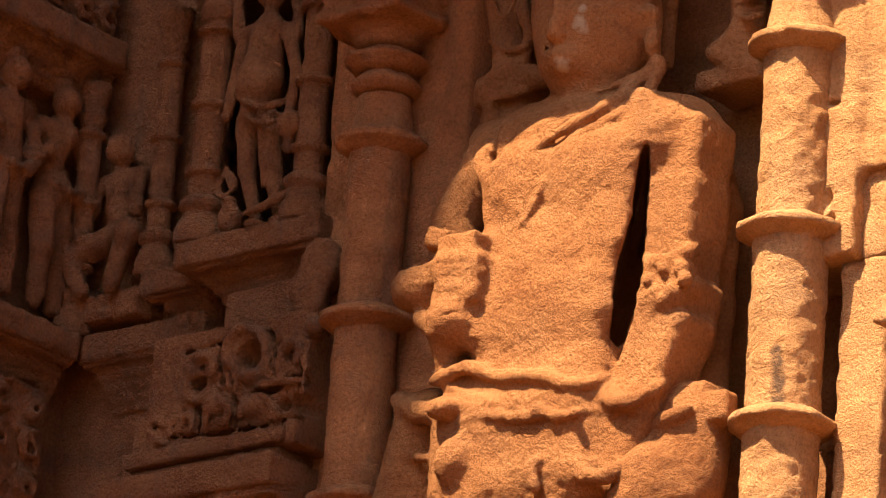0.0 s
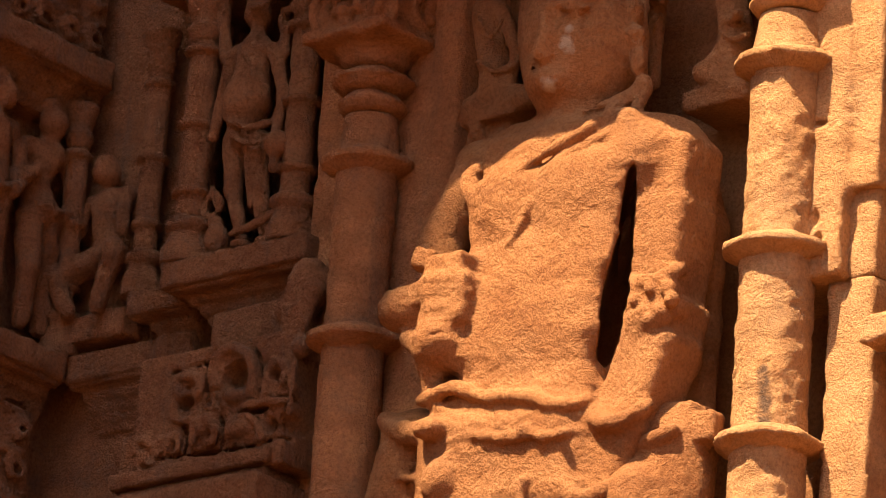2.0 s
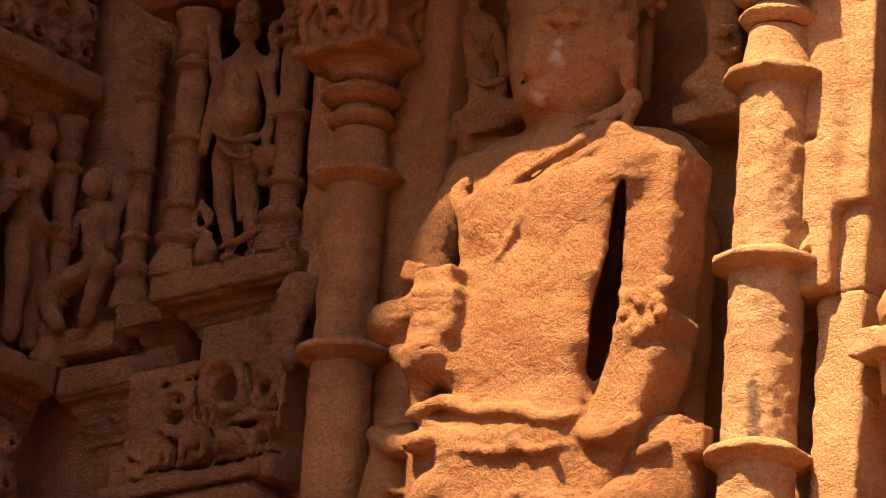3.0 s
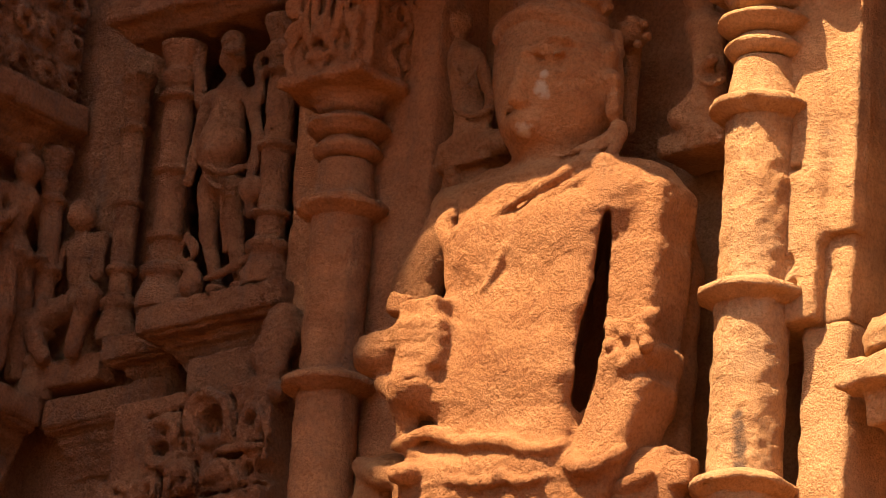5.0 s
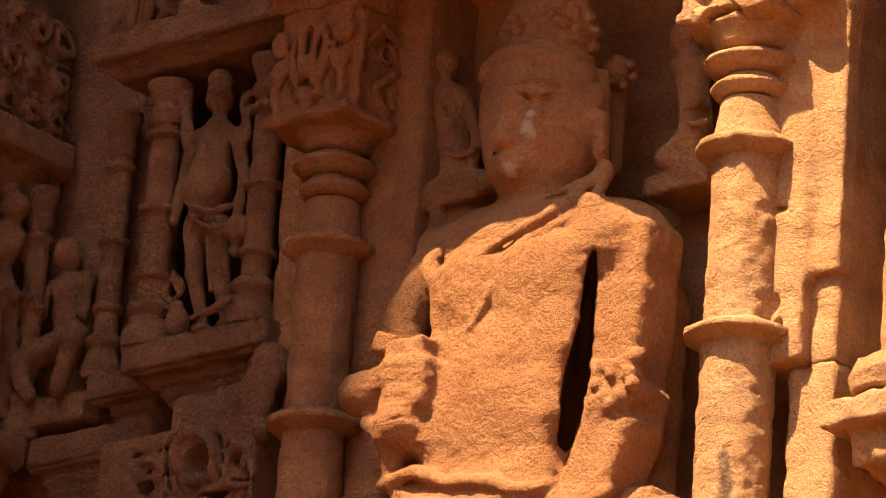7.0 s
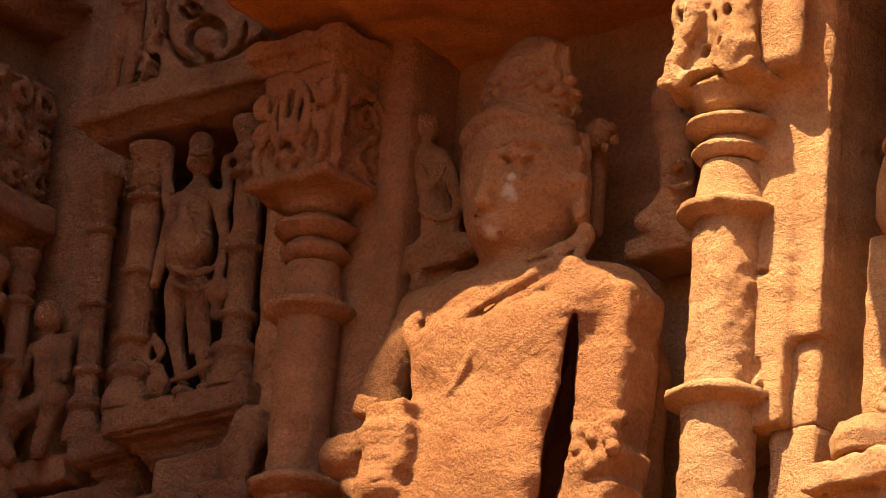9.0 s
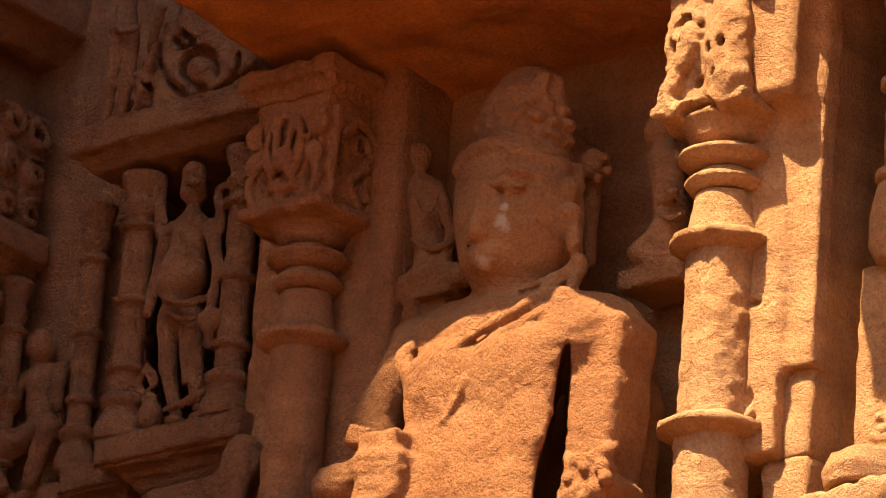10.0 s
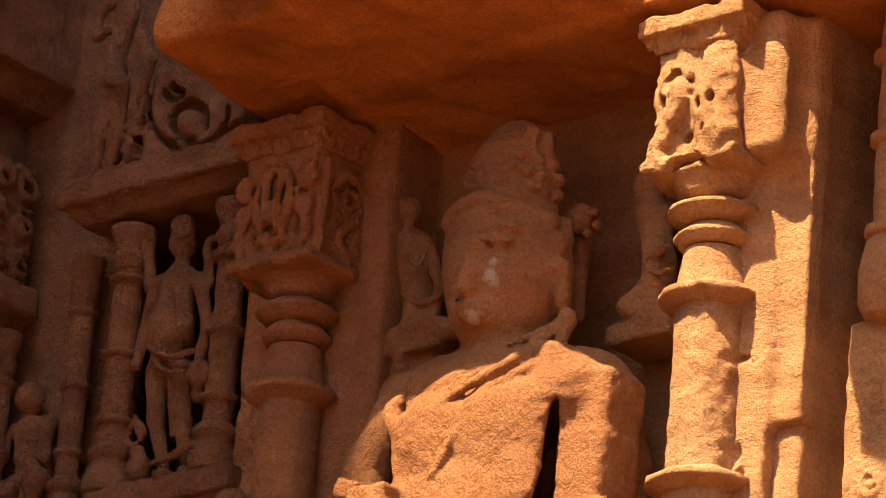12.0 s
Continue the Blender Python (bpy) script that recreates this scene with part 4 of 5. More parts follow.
# ---------------- side bay ----------------
def colonette(at, z0, z1, r, label):
    x, y = at
    t = thing("colonette", (x, y, z0), label, "colonette", "colonettes of the side bay")
    h = z1 - z0
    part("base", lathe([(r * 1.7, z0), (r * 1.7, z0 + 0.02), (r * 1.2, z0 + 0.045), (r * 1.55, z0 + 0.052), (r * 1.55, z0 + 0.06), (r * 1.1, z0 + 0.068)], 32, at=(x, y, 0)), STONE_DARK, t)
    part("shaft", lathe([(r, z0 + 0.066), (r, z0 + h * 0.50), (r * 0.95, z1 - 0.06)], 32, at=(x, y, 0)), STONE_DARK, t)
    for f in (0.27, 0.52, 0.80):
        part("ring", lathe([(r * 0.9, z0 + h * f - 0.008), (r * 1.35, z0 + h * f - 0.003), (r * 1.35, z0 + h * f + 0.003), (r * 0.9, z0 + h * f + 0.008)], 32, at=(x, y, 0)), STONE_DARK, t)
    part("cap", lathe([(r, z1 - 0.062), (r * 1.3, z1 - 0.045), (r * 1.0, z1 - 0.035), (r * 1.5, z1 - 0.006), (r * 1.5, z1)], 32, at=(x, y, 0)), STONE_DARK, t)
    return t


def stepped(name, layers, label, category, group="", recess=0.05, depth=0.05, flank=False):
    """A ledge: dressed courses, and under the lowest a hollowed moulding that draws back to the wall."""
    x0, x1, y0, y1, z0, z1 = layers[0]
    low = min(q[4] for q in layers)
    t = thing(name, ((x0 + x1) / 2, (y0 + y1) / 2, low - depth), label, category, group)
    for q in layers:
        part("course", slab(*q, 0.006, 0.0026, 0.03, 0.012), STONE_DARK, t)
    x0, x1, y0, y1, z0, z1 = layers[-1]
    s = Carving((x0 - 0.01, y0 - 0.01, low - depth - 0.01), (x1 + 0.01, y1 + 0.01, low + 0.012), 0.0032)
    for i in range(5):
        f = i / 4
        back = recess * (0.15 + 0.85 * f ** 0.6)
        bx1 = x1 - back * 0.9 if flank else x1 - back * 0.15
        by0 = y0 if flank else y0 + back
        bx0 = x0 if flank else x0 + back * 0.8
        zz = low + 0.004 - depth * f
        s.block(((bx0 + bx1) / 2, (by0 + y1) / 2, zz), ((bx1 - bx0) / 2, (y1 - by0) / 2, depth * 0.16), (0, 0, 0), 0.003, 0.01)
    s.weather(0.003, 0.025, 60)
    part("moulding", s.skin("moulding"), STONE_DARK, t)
    return t


stepped("bay_shelf", [(-0.352, -0.10, 0.0, 0.63, 3.396, 3.434)], "chipped sandstone shelf with a hollowed underside below the bay", "ledge", recess=0.06, depth=0.05)
stepped("corner_shelf", [(-0.458, -0.350, 0.05, 0.63, 3.392, 3.428)], "sandstone ledge under the corner colonette", "ledge", recess=0.05, depth=0.05)
stepped("bay_cornice", [(-0.448, -0.07, -0.012, 0.63, 3.853, 3.891)], "chipped sandstone cornice over the bay", "cornice", recess=0.03, depth=0.02)
colonette((-0.336, 0.032), 3.434, 3.815, 0.021, "slim turned sandstone colonette on the bay shelf")
colonette((-0.153, 0.032), 3.434, 3.815, 0.020, "slim turned sandstone colonette on the bay shelf")
colonette((-0.466, 0.085), 3.43, 3.815, 0.0165, "slim turned sandstone colonette in the bay's corner")
colonette((-0.395, 0.11), 3.40, 3.815, 0.020, "half-hidden sandstone colonette at the bay's back")


def bay_statue():
    s = Carving((-0.36, -0.03, 3.42), (-0.06, 0.12, 3.87), 0.0024)
    # head with a tall headdress
    s.ball((-0.2483, 0.035, 3.7784), (0.018, 0.019, 0.021), (0, 0, 0), 0.006)
    s.ball((-0.2514, 0.035, 3.8035), (0.017, 0.017, 0.016), (0, 0, 0), 0.005)
    s.cord([(-0.2536, 0.019, 3.7881), (-0.2311, 0.013, 3.7781), (-0.2188, 0.021, 3.7834)], 0.0028, 0.003)
    s.limb((-0.246, 0.035, 3.7591), (-0.246, 0.035, 3.7429), 0.0091, 0.0112, 0.006)
    # shoulders, narrow chest and heavy belly
    s.limb((-0.2762, 0.035, 3.7286), (-0.2132, 0.035, 3.7194), 0.0119, 0.0119, 0.01)
    s.limb((-0.2455, 0.035, 3.7225), (-0.2459, 0.029, 3.6719), 0.0238, 0.0252, 0.012)
    s.ball((-0.2454, 0.025, 3.6478), (0.034, 0.03, 0.032), (0, 0, 0), 0.015)
    s.limb((-0.2525, 0.035, 3.635), (-0.2505, 0.035, 3.6026), 0.0266, 0.0238, 0.012)
    s.cord([(-0.2742, 0.015, 3.6304), (-0.2183, -0.001, 3.5982), (-0.1939, 0.017, 3.6079)], 0.0039, 0.005)
    s.cord([(-0.2652, 0.015, 3.6062), (-0.2133, 0.001, 3.5757), (-0.191, 0.019, 3.5858)], 0.0032, 0.005)
    s.cord([(-0.2502, 0.013, 3.7235), (-0.2156, -0.001, 3.6712), (-0.1908, 0.005, 3.6526)], 0.0024, 0.004)
    # legs
    s.limb((-0.2698, 0.035, 3.5981), (-0.2614, 0.031, 3.5273), 0.0175, 0.0119, 0.008)
    s.limb((-0.2614, 0.031, 3.5273), (-0.2418, 0.035, 3.4539), 0.0119, 0.0070, 0.006)
    s.limb((-0.2271, 0.035, 3.5902), (-0.2149, 0.031, 3.519), 0.0182, 0.0126, 0.008)
    s.limb((-0.2149, 0.031, 3.519), (-0.1999, 0.035, 3.449), 0.0126, 0.0070, 0.006)
    s.limb((-0.2296, 0.015, 3.5757), (-0.2163, 0.017, 3.4946), 0.0049, 0.0035, 0.005)
    s.ball((-0.2297, 0.025, 3.443), (0.014, 0.02, 0.008), (0, 0, 0), 0.005)
    s.ball((-0.186, 0.025, 3.4386), (0.014, 0.02, 0.008), (0, 0, 0), 0.005)
    # arms, club and pot
    s.limb((-0.2839, 0.031, 3.7221), (-0.296, 0.029, 3.6573), 0.0098, 0.0084, 0.006)
    s.limb((-0.296, 0.029, 3.6573), (-0.3006, 0.023, 3.6093), 0.0084, 0.0077, 0.006)
    s.limb((-0.2054, 0.031, 3.7083), (-0.1822, 0.027, 3.6508), 0.0098, 0.0084, 0.006)
    s.limb((-0.1822, 0.027, 3.6508), (-0.1802, 0.015, 3.5903), 0.0084, 0.0070, 0.006)
    s.ball((-0.1741, 0.013, 3.571), (0.018, 0.018, 0.019), (0, 0, 0), 0.004)
    s.limb((-0.176, 0.015, 3.5562), (-0.1779, 0.017, 3.5414), 0.0070, 0.0084, 0.004)
    s.limb((-0.3115, 0.035, 3.7846), (-0.2978, 0.035, 3.7247), 0.0084, 0.0098, 0.006)
    s.ball((-0.3131, 0.035, 3.7972), (0.011, 0.012, 0.018), (0, 0, 0), 0.005)
    s.limb((-0.2088, 0.045, 3.7757), (-0.1946, 0.035, 3.7124), 0.0077, 0.0070, 0.006)
    s.ring((-0.1904, 0.035, 3.7601), 0.0150, 0.0050, (90, 0, 0))
    # scarf looping over the shins and small attendants at the feet
    s.cord([(-0.2465, 0.017, 3.4605), (-0.2022, 0.011, 3.4625), (-0.1721, 0.019, 3.4796), (-0.1412, 0.031, 3.5002)], 0.0042, 0.005)
    s.ball((-0.2774, 0.025, 3.4607), (0.016, 0.018, 0.022), (0, 0, 0), 0.006)
    s.ball((-0.2825, 0.025, 3.4853), (0.01, 0.011, 0.01), (0, 0, 0), 0.004)
    s.limb((-0.2931, 0.035, 3.5145), (-0.3024, 0.035, 3.54), 0.0049, 0.0042, 0.004)
    s.ring((-0.3013, 0.035, 3.5159), 0.0150, 0.0050, (90, 0, 0))
    s.weather(0.0014, 0.016, 11)
    return s.skin("bay_statue")


tagged(part("bay_statue", bay_statue(), STONE_DARK), "small standing sandstone figure between the colonettes", "statue")


def cornice_statue():
    s = Carving((-0.46, -0.08, 3.86), (-0.2, 0.06, 4.2), 0.0026)
    s.ball((-0.3496, -0.01, 4.1237), (0.017, 0.017, 0.018), (0, 0, 0), 0.006)
    s.ball((-0.3565, -0.005, 4.1426), (0.013, 0.013, 0.012), (0, 0, 0), 0.006)
    s.limb((-0.3538, -0.01, 4.1077), (-0.363, -0.01, 4.0675), 0.0168, 0.0126, 0.01)
    s.limb((-0.363, -0.01, 4.0675), (-0.3639, -0.01, 4.0273), 0.0126, 0.0189, 0.01)
    s.limb((-0.3712, -0.01, 4.0206), (-0.3752, -0.015, 3.9442), 0.0140, 0.0098, 0.008)
    s.limb((-0.3752, -0.015, 3.9442), (-0.3862, -0.005, 3.8822), 0.0098, 0.0063, 0.008)
    s.limb((-0.3501, -0.01, 4.0159), (-0.3533, -0.005, 3.9433), 0.0133, 0.0091, 0.008)
    s.limb((-0.3533, -0.005, 3.9433), (-0.3642, 0, 3.8828), 0.0091, 0.0056, 0.008)
    s.limb((-0.3824, -0.01, 4.1058), (-0.4043, -0.01, 4.099), 0.0070, 0.0063, 0.006)
    s.limb((-0.4043, -0.01, 4.099), (-0.4032, -0.01, 4.1378), 0.0063, 0.0056, 0.006)
    s.limb((-0.4032, -0.01, 4.1378), (-0.3817, -0.005, 4.1451), 0.0056, 0.0056, 0.006)
    s.limb((-0.3263, -0.01, 4.0861), (-0.2931, -0.015, 4.0362), 0.0077, 0.0070, 0.006)
    s.limb((-0.2931, -0.015, 4.0362), (-0.3163, -0.005, 3.9886), 0.0070, 0.0056, 0.006)
    s.cord([(-0.3734, -0.022, 4.0247), (-0.3382, -0.032, 4.0044), (-0.3248, -0.022, 4.0138)], 0.0035, 0.004)
    s.cord([(-0.3626, -0.024, 4.0972), (-0.3406, -0.03, 4.0644), (-0.3342, -0.028, 4.0806)], 0.0024, 0.004)
    s.weather(0.0016, 0.02, 12)
    return s.skin("cornice_statue")


tagged(part("cornice_statue", cornice_statue(), STONE_DARK), "small dancing sandstone figure above the bay cornice", "statue")


# carved panel under the bay, with its base
def scroll_relief():
    s = Carving((-0.39, -0.09, 3.085), (-0.06, 0.06, 3.34), 0.0022)
    s.block((-0.208, 0.02, 3.195), (0.132, 0.054, 0.090), (0, 0, 0), 0.004)
    s.block((-0.335, 0.02, 3.135), (0.03, 0.050, 0.05), (0, 0, 0), 0.006)
    # round arch with a deep hollow
    s.cord([(-0.2001, -0.036, 3.2276), (-0.2049, -0.036, 3.253), (-0.1931, -0.036, 3.2695), (-0.1692, -0.036, 3.2731), (-0.1453, -0.036, 3.2584), (-0.1349, -0.036, 3.2338), (-0.136, -0.036, 3.208)], 0.0063, 0.004)
    s.dig((-0.1679, -0.034, 3.236), (0.0246, 0.05, 0.0224), (0, 0, 0), 0.003)
    s.ball((-0.1607, -0.034, 3.2066), (0.02, 0.014, 0.0098), (0, 0, 0), 0.004)
    s.cord([(-0.2163, -0.034, 3.2171), (-0.2188, -0.034, 3.2559), (-0.2039, -0.034, 3.2796), (-0.1723, -0.034, 3.285), (-0.1415, -0.034, 3.2691), (-0.1259, -0.034, 3.2405), (-0.1236, -0.034, 3.2021)], 0.0042, 0.003, True)
    s.cord([(-0.2163, -0.025, 3.2171), (-0.2188, -0.025, 3.2559), (-0.2039, -0.025, 3.2796), (-0.1723, -0.025, 3.285), (-0.1415, -0.025, 3.2691), (-0.1259, -0.025, 3.2405), (-0.1236, -0.025, 3.2021)], 0.0042, 0.003, True)
    s.cord([(-0.2163, -0.016, 3.2171), (-0.2188, -0.016, 3.2559), (-0.2039, -0.016, 3.2796), (-0.1723, -0.016, 3.285), (-0.1415, -0.016, 3.2691), (-0.1259, -0.016, 3.2405), (-0.1236, -0.016, 3.2021)], 0.0042, 0.003, True)
    # scrolls cut through beside and below it
    s.dig((-0.253, -0.034, 3.2123), (0.0155, 0.045, 0.0105), (0, 0, 0), 0.003)
    s.cord([(-0.2674, -0.037, 3.2244), (-0.2658, -0.037, 3.2442), (-0.2424, -0.037, 3.2465), (-0.2252, -0.037, 3.233), (-0.2274, -0.037, 3.218)], 0.0049, 0.004)
    s.cord([(-0.2725, -0.037, 3.2176), (-0.2639, -0.037, 3.1947), (-0.2394, -0.037, 3.1862), (-0.2226, -0.037, 3.1927)], 0.0049, 0.004)
    s.dig((-0.2495, -0.034, 3.2332), (0.0064, 0.03, 0.0042), (0, 0, 0), 0.003)
    s.limb((-0.2136, -0.037, 3.2173), (-0.2095, -0.037, 3.1982), 0.0042, 0.0035, 0.003)
    s.limb((-0.1997, -0.037, 3.215), (-0.1956, -0.037, 3.196), 0.0042, 0.0035, 0.003)
    s.limb((-0.1839, -0.037, 3.2124), (-0.1798, -0.037, 3.1935), 0.0042, 0.0035, 0.003)
    s.dig((-0.2083, -0.034, 3.2066), (0.0027, 0.025, 0.0063), (0, 0, 0), 0.003)
    s.dig((-0.1934, -0.034, 3.2042), (0.0027, 0.025, 0.0063), (0, 0, 0), 0.003)
    s.dig((-0.1322, -0.034, 3.1837), (0.0273, 0.05, 0.0056), (0, 0, 0), 0.003)
    s.dig((-0.1403, -0.034, 3.1698), (0.0164, 0.035, 0.0042), (0, 0, 0), 0.003)
    s.dig((-0.0751, -0.034, 3.1595), (0.0146, 0.05, 0.0154), (0, 0, 0), 0.003)
    s.dig((-0.0998, -0.034, 3.1589), (0.0091, 0.04, 0.0112), (0, 0, 0), 0.003)
    s.ball((-0.1461, -0.034, 3.1616), (0.02, 0.016, 0.014), (0, 0, 0), 0.004)
    s.cord([(-0.1686, -0.04, 3.1512), (-0.1592, -0.04, 3.171), (-0.1344, -0.04, 3.1731), (-0.1133, -0.04, 3.1562), (-0.1078, -0.04, 3.1402)], 0.0042, 0.004)
    s.ball((-0.2115, -0.034, 3.175), (0.0182, 0.014, 0.0168), (0, 0, 0), 0.004)
    s.cord([(-0.2269, -0.042, 3.1506), (-0.2258, -0.042, 3.1749), (-0.2068, -0.042, 3.1795), (-0.1876, -0.042, 3.1643), (-0.1916, -0.042, 3.1482), (-0.2076, -0.042, 3.1522)], 0.0042, 0.004)
    s.dig((-0.2009, -0.046, 3.1591), (0.0055, 0.02, 0.0056), (0, 0, 0), 0.003)
    s.cord([(-0.2763, -0.037, 3.1491), (-0.2707, -0.037, 3.1681), (-0.2523, -0.037, 3.1622), (-0.2545, -0.037, 3.1473)], 0.0042, 0.004)
    s.dig((-0.2641, -0.034, 3.1558), (0.0046, 0.03, 0.0049), (0, 0, 0), 0.003)
    s.cord([(-0.2472, -0.034, 3.1455), (-0.2457, -0.034, 3.1667), (-0.2534, -0.034, 3.1816)], 0.0046, 0.003, True)
    s.cord([(-0.2472, -0.025, 3.1455), (-0.2457, -0.025, 3.1667), (-0.2534, -0.025, 3.1816)], 0.0046, 0.003, True)
    s.cord([(-0.2472, -0.016, 3.1455), (-0.2457, -0.016, 3.1667), (-0.2534, -0.016, 3.1816)], 0.0046, 0.003, True)
    s.cord([(-0.1827, -0.034, 3.1431), (-0.1813, -0.034, 3.1657), (-0.1893, -0.034, 3.1852)], 0.0046, 0.003, True)
    s.cord([(-0.1827, -0.025, 3.1431), (-0.1813, -0.025, 3.1657), (-0.1893, -0.025, 3.1852)], 0.0046, 0.003, True)
    s.cord([(-0.1827, -0.016, 3.1431), (-0.1813, -0.016, 3.1657), (-0.1893, -0.016, 3.1852)], 0.0046, 0.003, True)
    s.cord([(-0.1083, -0.037, 3.1911), (-0.1097, -0.037, 3.2217), (-0.1003, -0.037, 3.2414), (-0.0801, -0.037, 3.232), (-0.0819, -0.037, 3.2126)], 0.0049, 0.004)
    s.dig((-0.0972, -0.034, 3.2236), (0.0064, 0.03, 0.007), (0, 0, 0), 0.003)
    s.dig((-0.1148, -0.034, 3.2448), (0.0055, 0.03, 0.0056), (0, 0, 0), 0.003)
    s.cord([(-0.0659, -0.037, 3.1692), (-0.0606, -0.037, 3.191), (-0.0677, -0.037, 3.2224), (-0.0577, -0.037, 3.2359)], 0.0049, 0.004)
    s.dig((-0.0587, -0.034, 3.184), (0.0055, 0.04, 0.0112), (0, 0, 0), 0.003)
    s.cord([(-0.1189, -0.034, 3.1937), (-0.0901, -0.034, 3.1936), (-0.0522, -0.034, 3.1951)], 0.0039, 0.003, True)
    s.cord([(-0.1189, -0.025, 3.1937), (-0.0901, -0.025, 3.1936), (-0.0522, -0.025, 3.1951)], 0.0039, 0.003, True)
    s.cord([(-0.1189, -0.016, 3.1937), (-0.0901, -0.016, 3.1936), (-0.0522, -0.016, 3.1951)], 0.0039, 0.003, True)
    s.cord([(-0.1438, -0.038, 3.1904), (-0.1052, -0.038, 3.1888), (-0.0667, -0.038, 3.1856)], 0.0042, 0.004)
    s.cord([(-0.282, -0.034, 3.2586), (-0.2478, -0.034, 3.2607), (-0.2215, -0.034, 3.2625)], 0.0032, 0.003, True)
    s.cord([(-0.282, -0.025, 3.2586), (-0.2478, -0.025, 3.2607), (-0.2215, -0.025, 3.2625)], 0.0032, 0.003, True)
    s.cord([(-0.282, -0.016, 3.2586), (-0.2478, -0.016, 3.2607), (-0.2215, -0.016, 3.2625)], 0.0032, 0.003, True)
    # clump of scrolls at the outer corner
    s.cord([(-0.3146, -0.036, 3.1477), (-0.3322, -0.036, 3.1627), (-0.3214, -0.036, 3.1718), (-0.3045, -0.036, 3.163)], 0.0049, 0.004)
    s.cord([(-0.3031, -0.036, 3.1183), (-0.3242, -0.036, 3.1292), (-0.3201, -0.036, 3.1439), (-0.2993, -0.036, 3.1361)], 0.0049, 0.004)
    s.cord([(-0.2884, -0.036, 3.1436), (-0.2944, -0.036, 3.1614), (-0.2855, -0.036, 3.1692)], 0.0042, 0.004)
    s.dig((-0.3222, -0.034, 3.1633), (0.0036, 0.03, 0.0035), (0, 0, 0), 0.003)
    s.dig((-0.3143, -0.034, 3.1298), (0.0036, 0.03, 0.0042), (0, 0, 0), 0.003)
    # base mouldings
    s.cord([(-0.2883, -0.034, 3.1442), (-0.1607, -0.034, 3.1366), (-0.042, -0.034, 3.1422)], 0.0039, 0.003, True)
    s.cord([(-0.2883, -0.025, 3.1442), (-0.1607, -0.025, 3.1366), (-0.042, -0.025, 3.1422)], 0.0039, 0.003, True)
    s.cord([(-0.2883, -0.016, 3.1442), (-0.1607, -0.016, 3.1366), (-0.042, -0.016, 3.1422)], 0.0039, 0.003, True)
    s.weather(0.0014, 0.016, 21)
    return s.skin("scroll_relief")


t = thing("scroll_relief", (-0.22, 0.0, 3.09), "sandstone panel carved with an arch and pierced scrolls", "carved panel")
part("carving", scroll_relief(), STONE_DARK, t)
part("moulding", slab(-0.365, -0.092, -0.048, 0.06, 3.106, 3.128, 0.005, 0.002, 0.02, 0.006), STONE_DARK, t)
part("moulding", slab(-0.35, -0.10, -0.040, 0.06, 3.090, 3.104, 0.005, 0.002, 0.02, 0.004), STONE_DARK, t)
stepped("panel_base", [(-0.40, -0.09, -0.065, 0.10, 3.046, 3.090)],
        "projecting sandstone base course below the carved panel", "ledge", recess=0.06, depth=0.09)
tagged(part("bay_plinth", slab(-0.27, -0.10, 0.02, 0.31, 3.27, 3.356, 0.007, 0.003, 0.03), STONE_DARK), "plain worn sandstone block under the bay shelf", "stone block")
tagged(part("bay_plinth", slab(-0.42, -0.26, 0.07, 0.31, 2.95, 3.30, 0.01, 0.003, 0.03), STONE_DARK), "plain shaded sandstone block beside the carved panel", "stone block")


def crouching_relief():
    s = Carving((-0.14, -0.06, 3.24), (-0.03, 0.06, 3.41), 0.0026)
    s.ball((-0.085, 0.005, 3.355), (0.026, 0.03, 0.035), (0, 0, 0), 0.01)
    s.limb((-0.09, 0.0, 3.375), (-0.105, -0.005, 3.32), 0.018, 0.02, 0.01)
    s.ball((-0.09, -0.008, 3.305), (0.022, 0.024, 0.025), (0, 0, 0), 0.01)
    s.limb((-0.07, -0.012, 3.34), (-0.075, -0.02, 3.29), 0.013, 0.011, 0.008)
    s.limb((-0.09, -0.01, 3.29), (-0.07, -0.02, 3.262), 0.016, 0.013, 0.008)
    s.weather(0.003, 0.02, 22)
    return s.skin("crouching_relief")


tagged(part("crouching_relief", crouching_relief(), STONE_DARK), "worn crouching sandstone figure beside the shaded pillar", "relief")


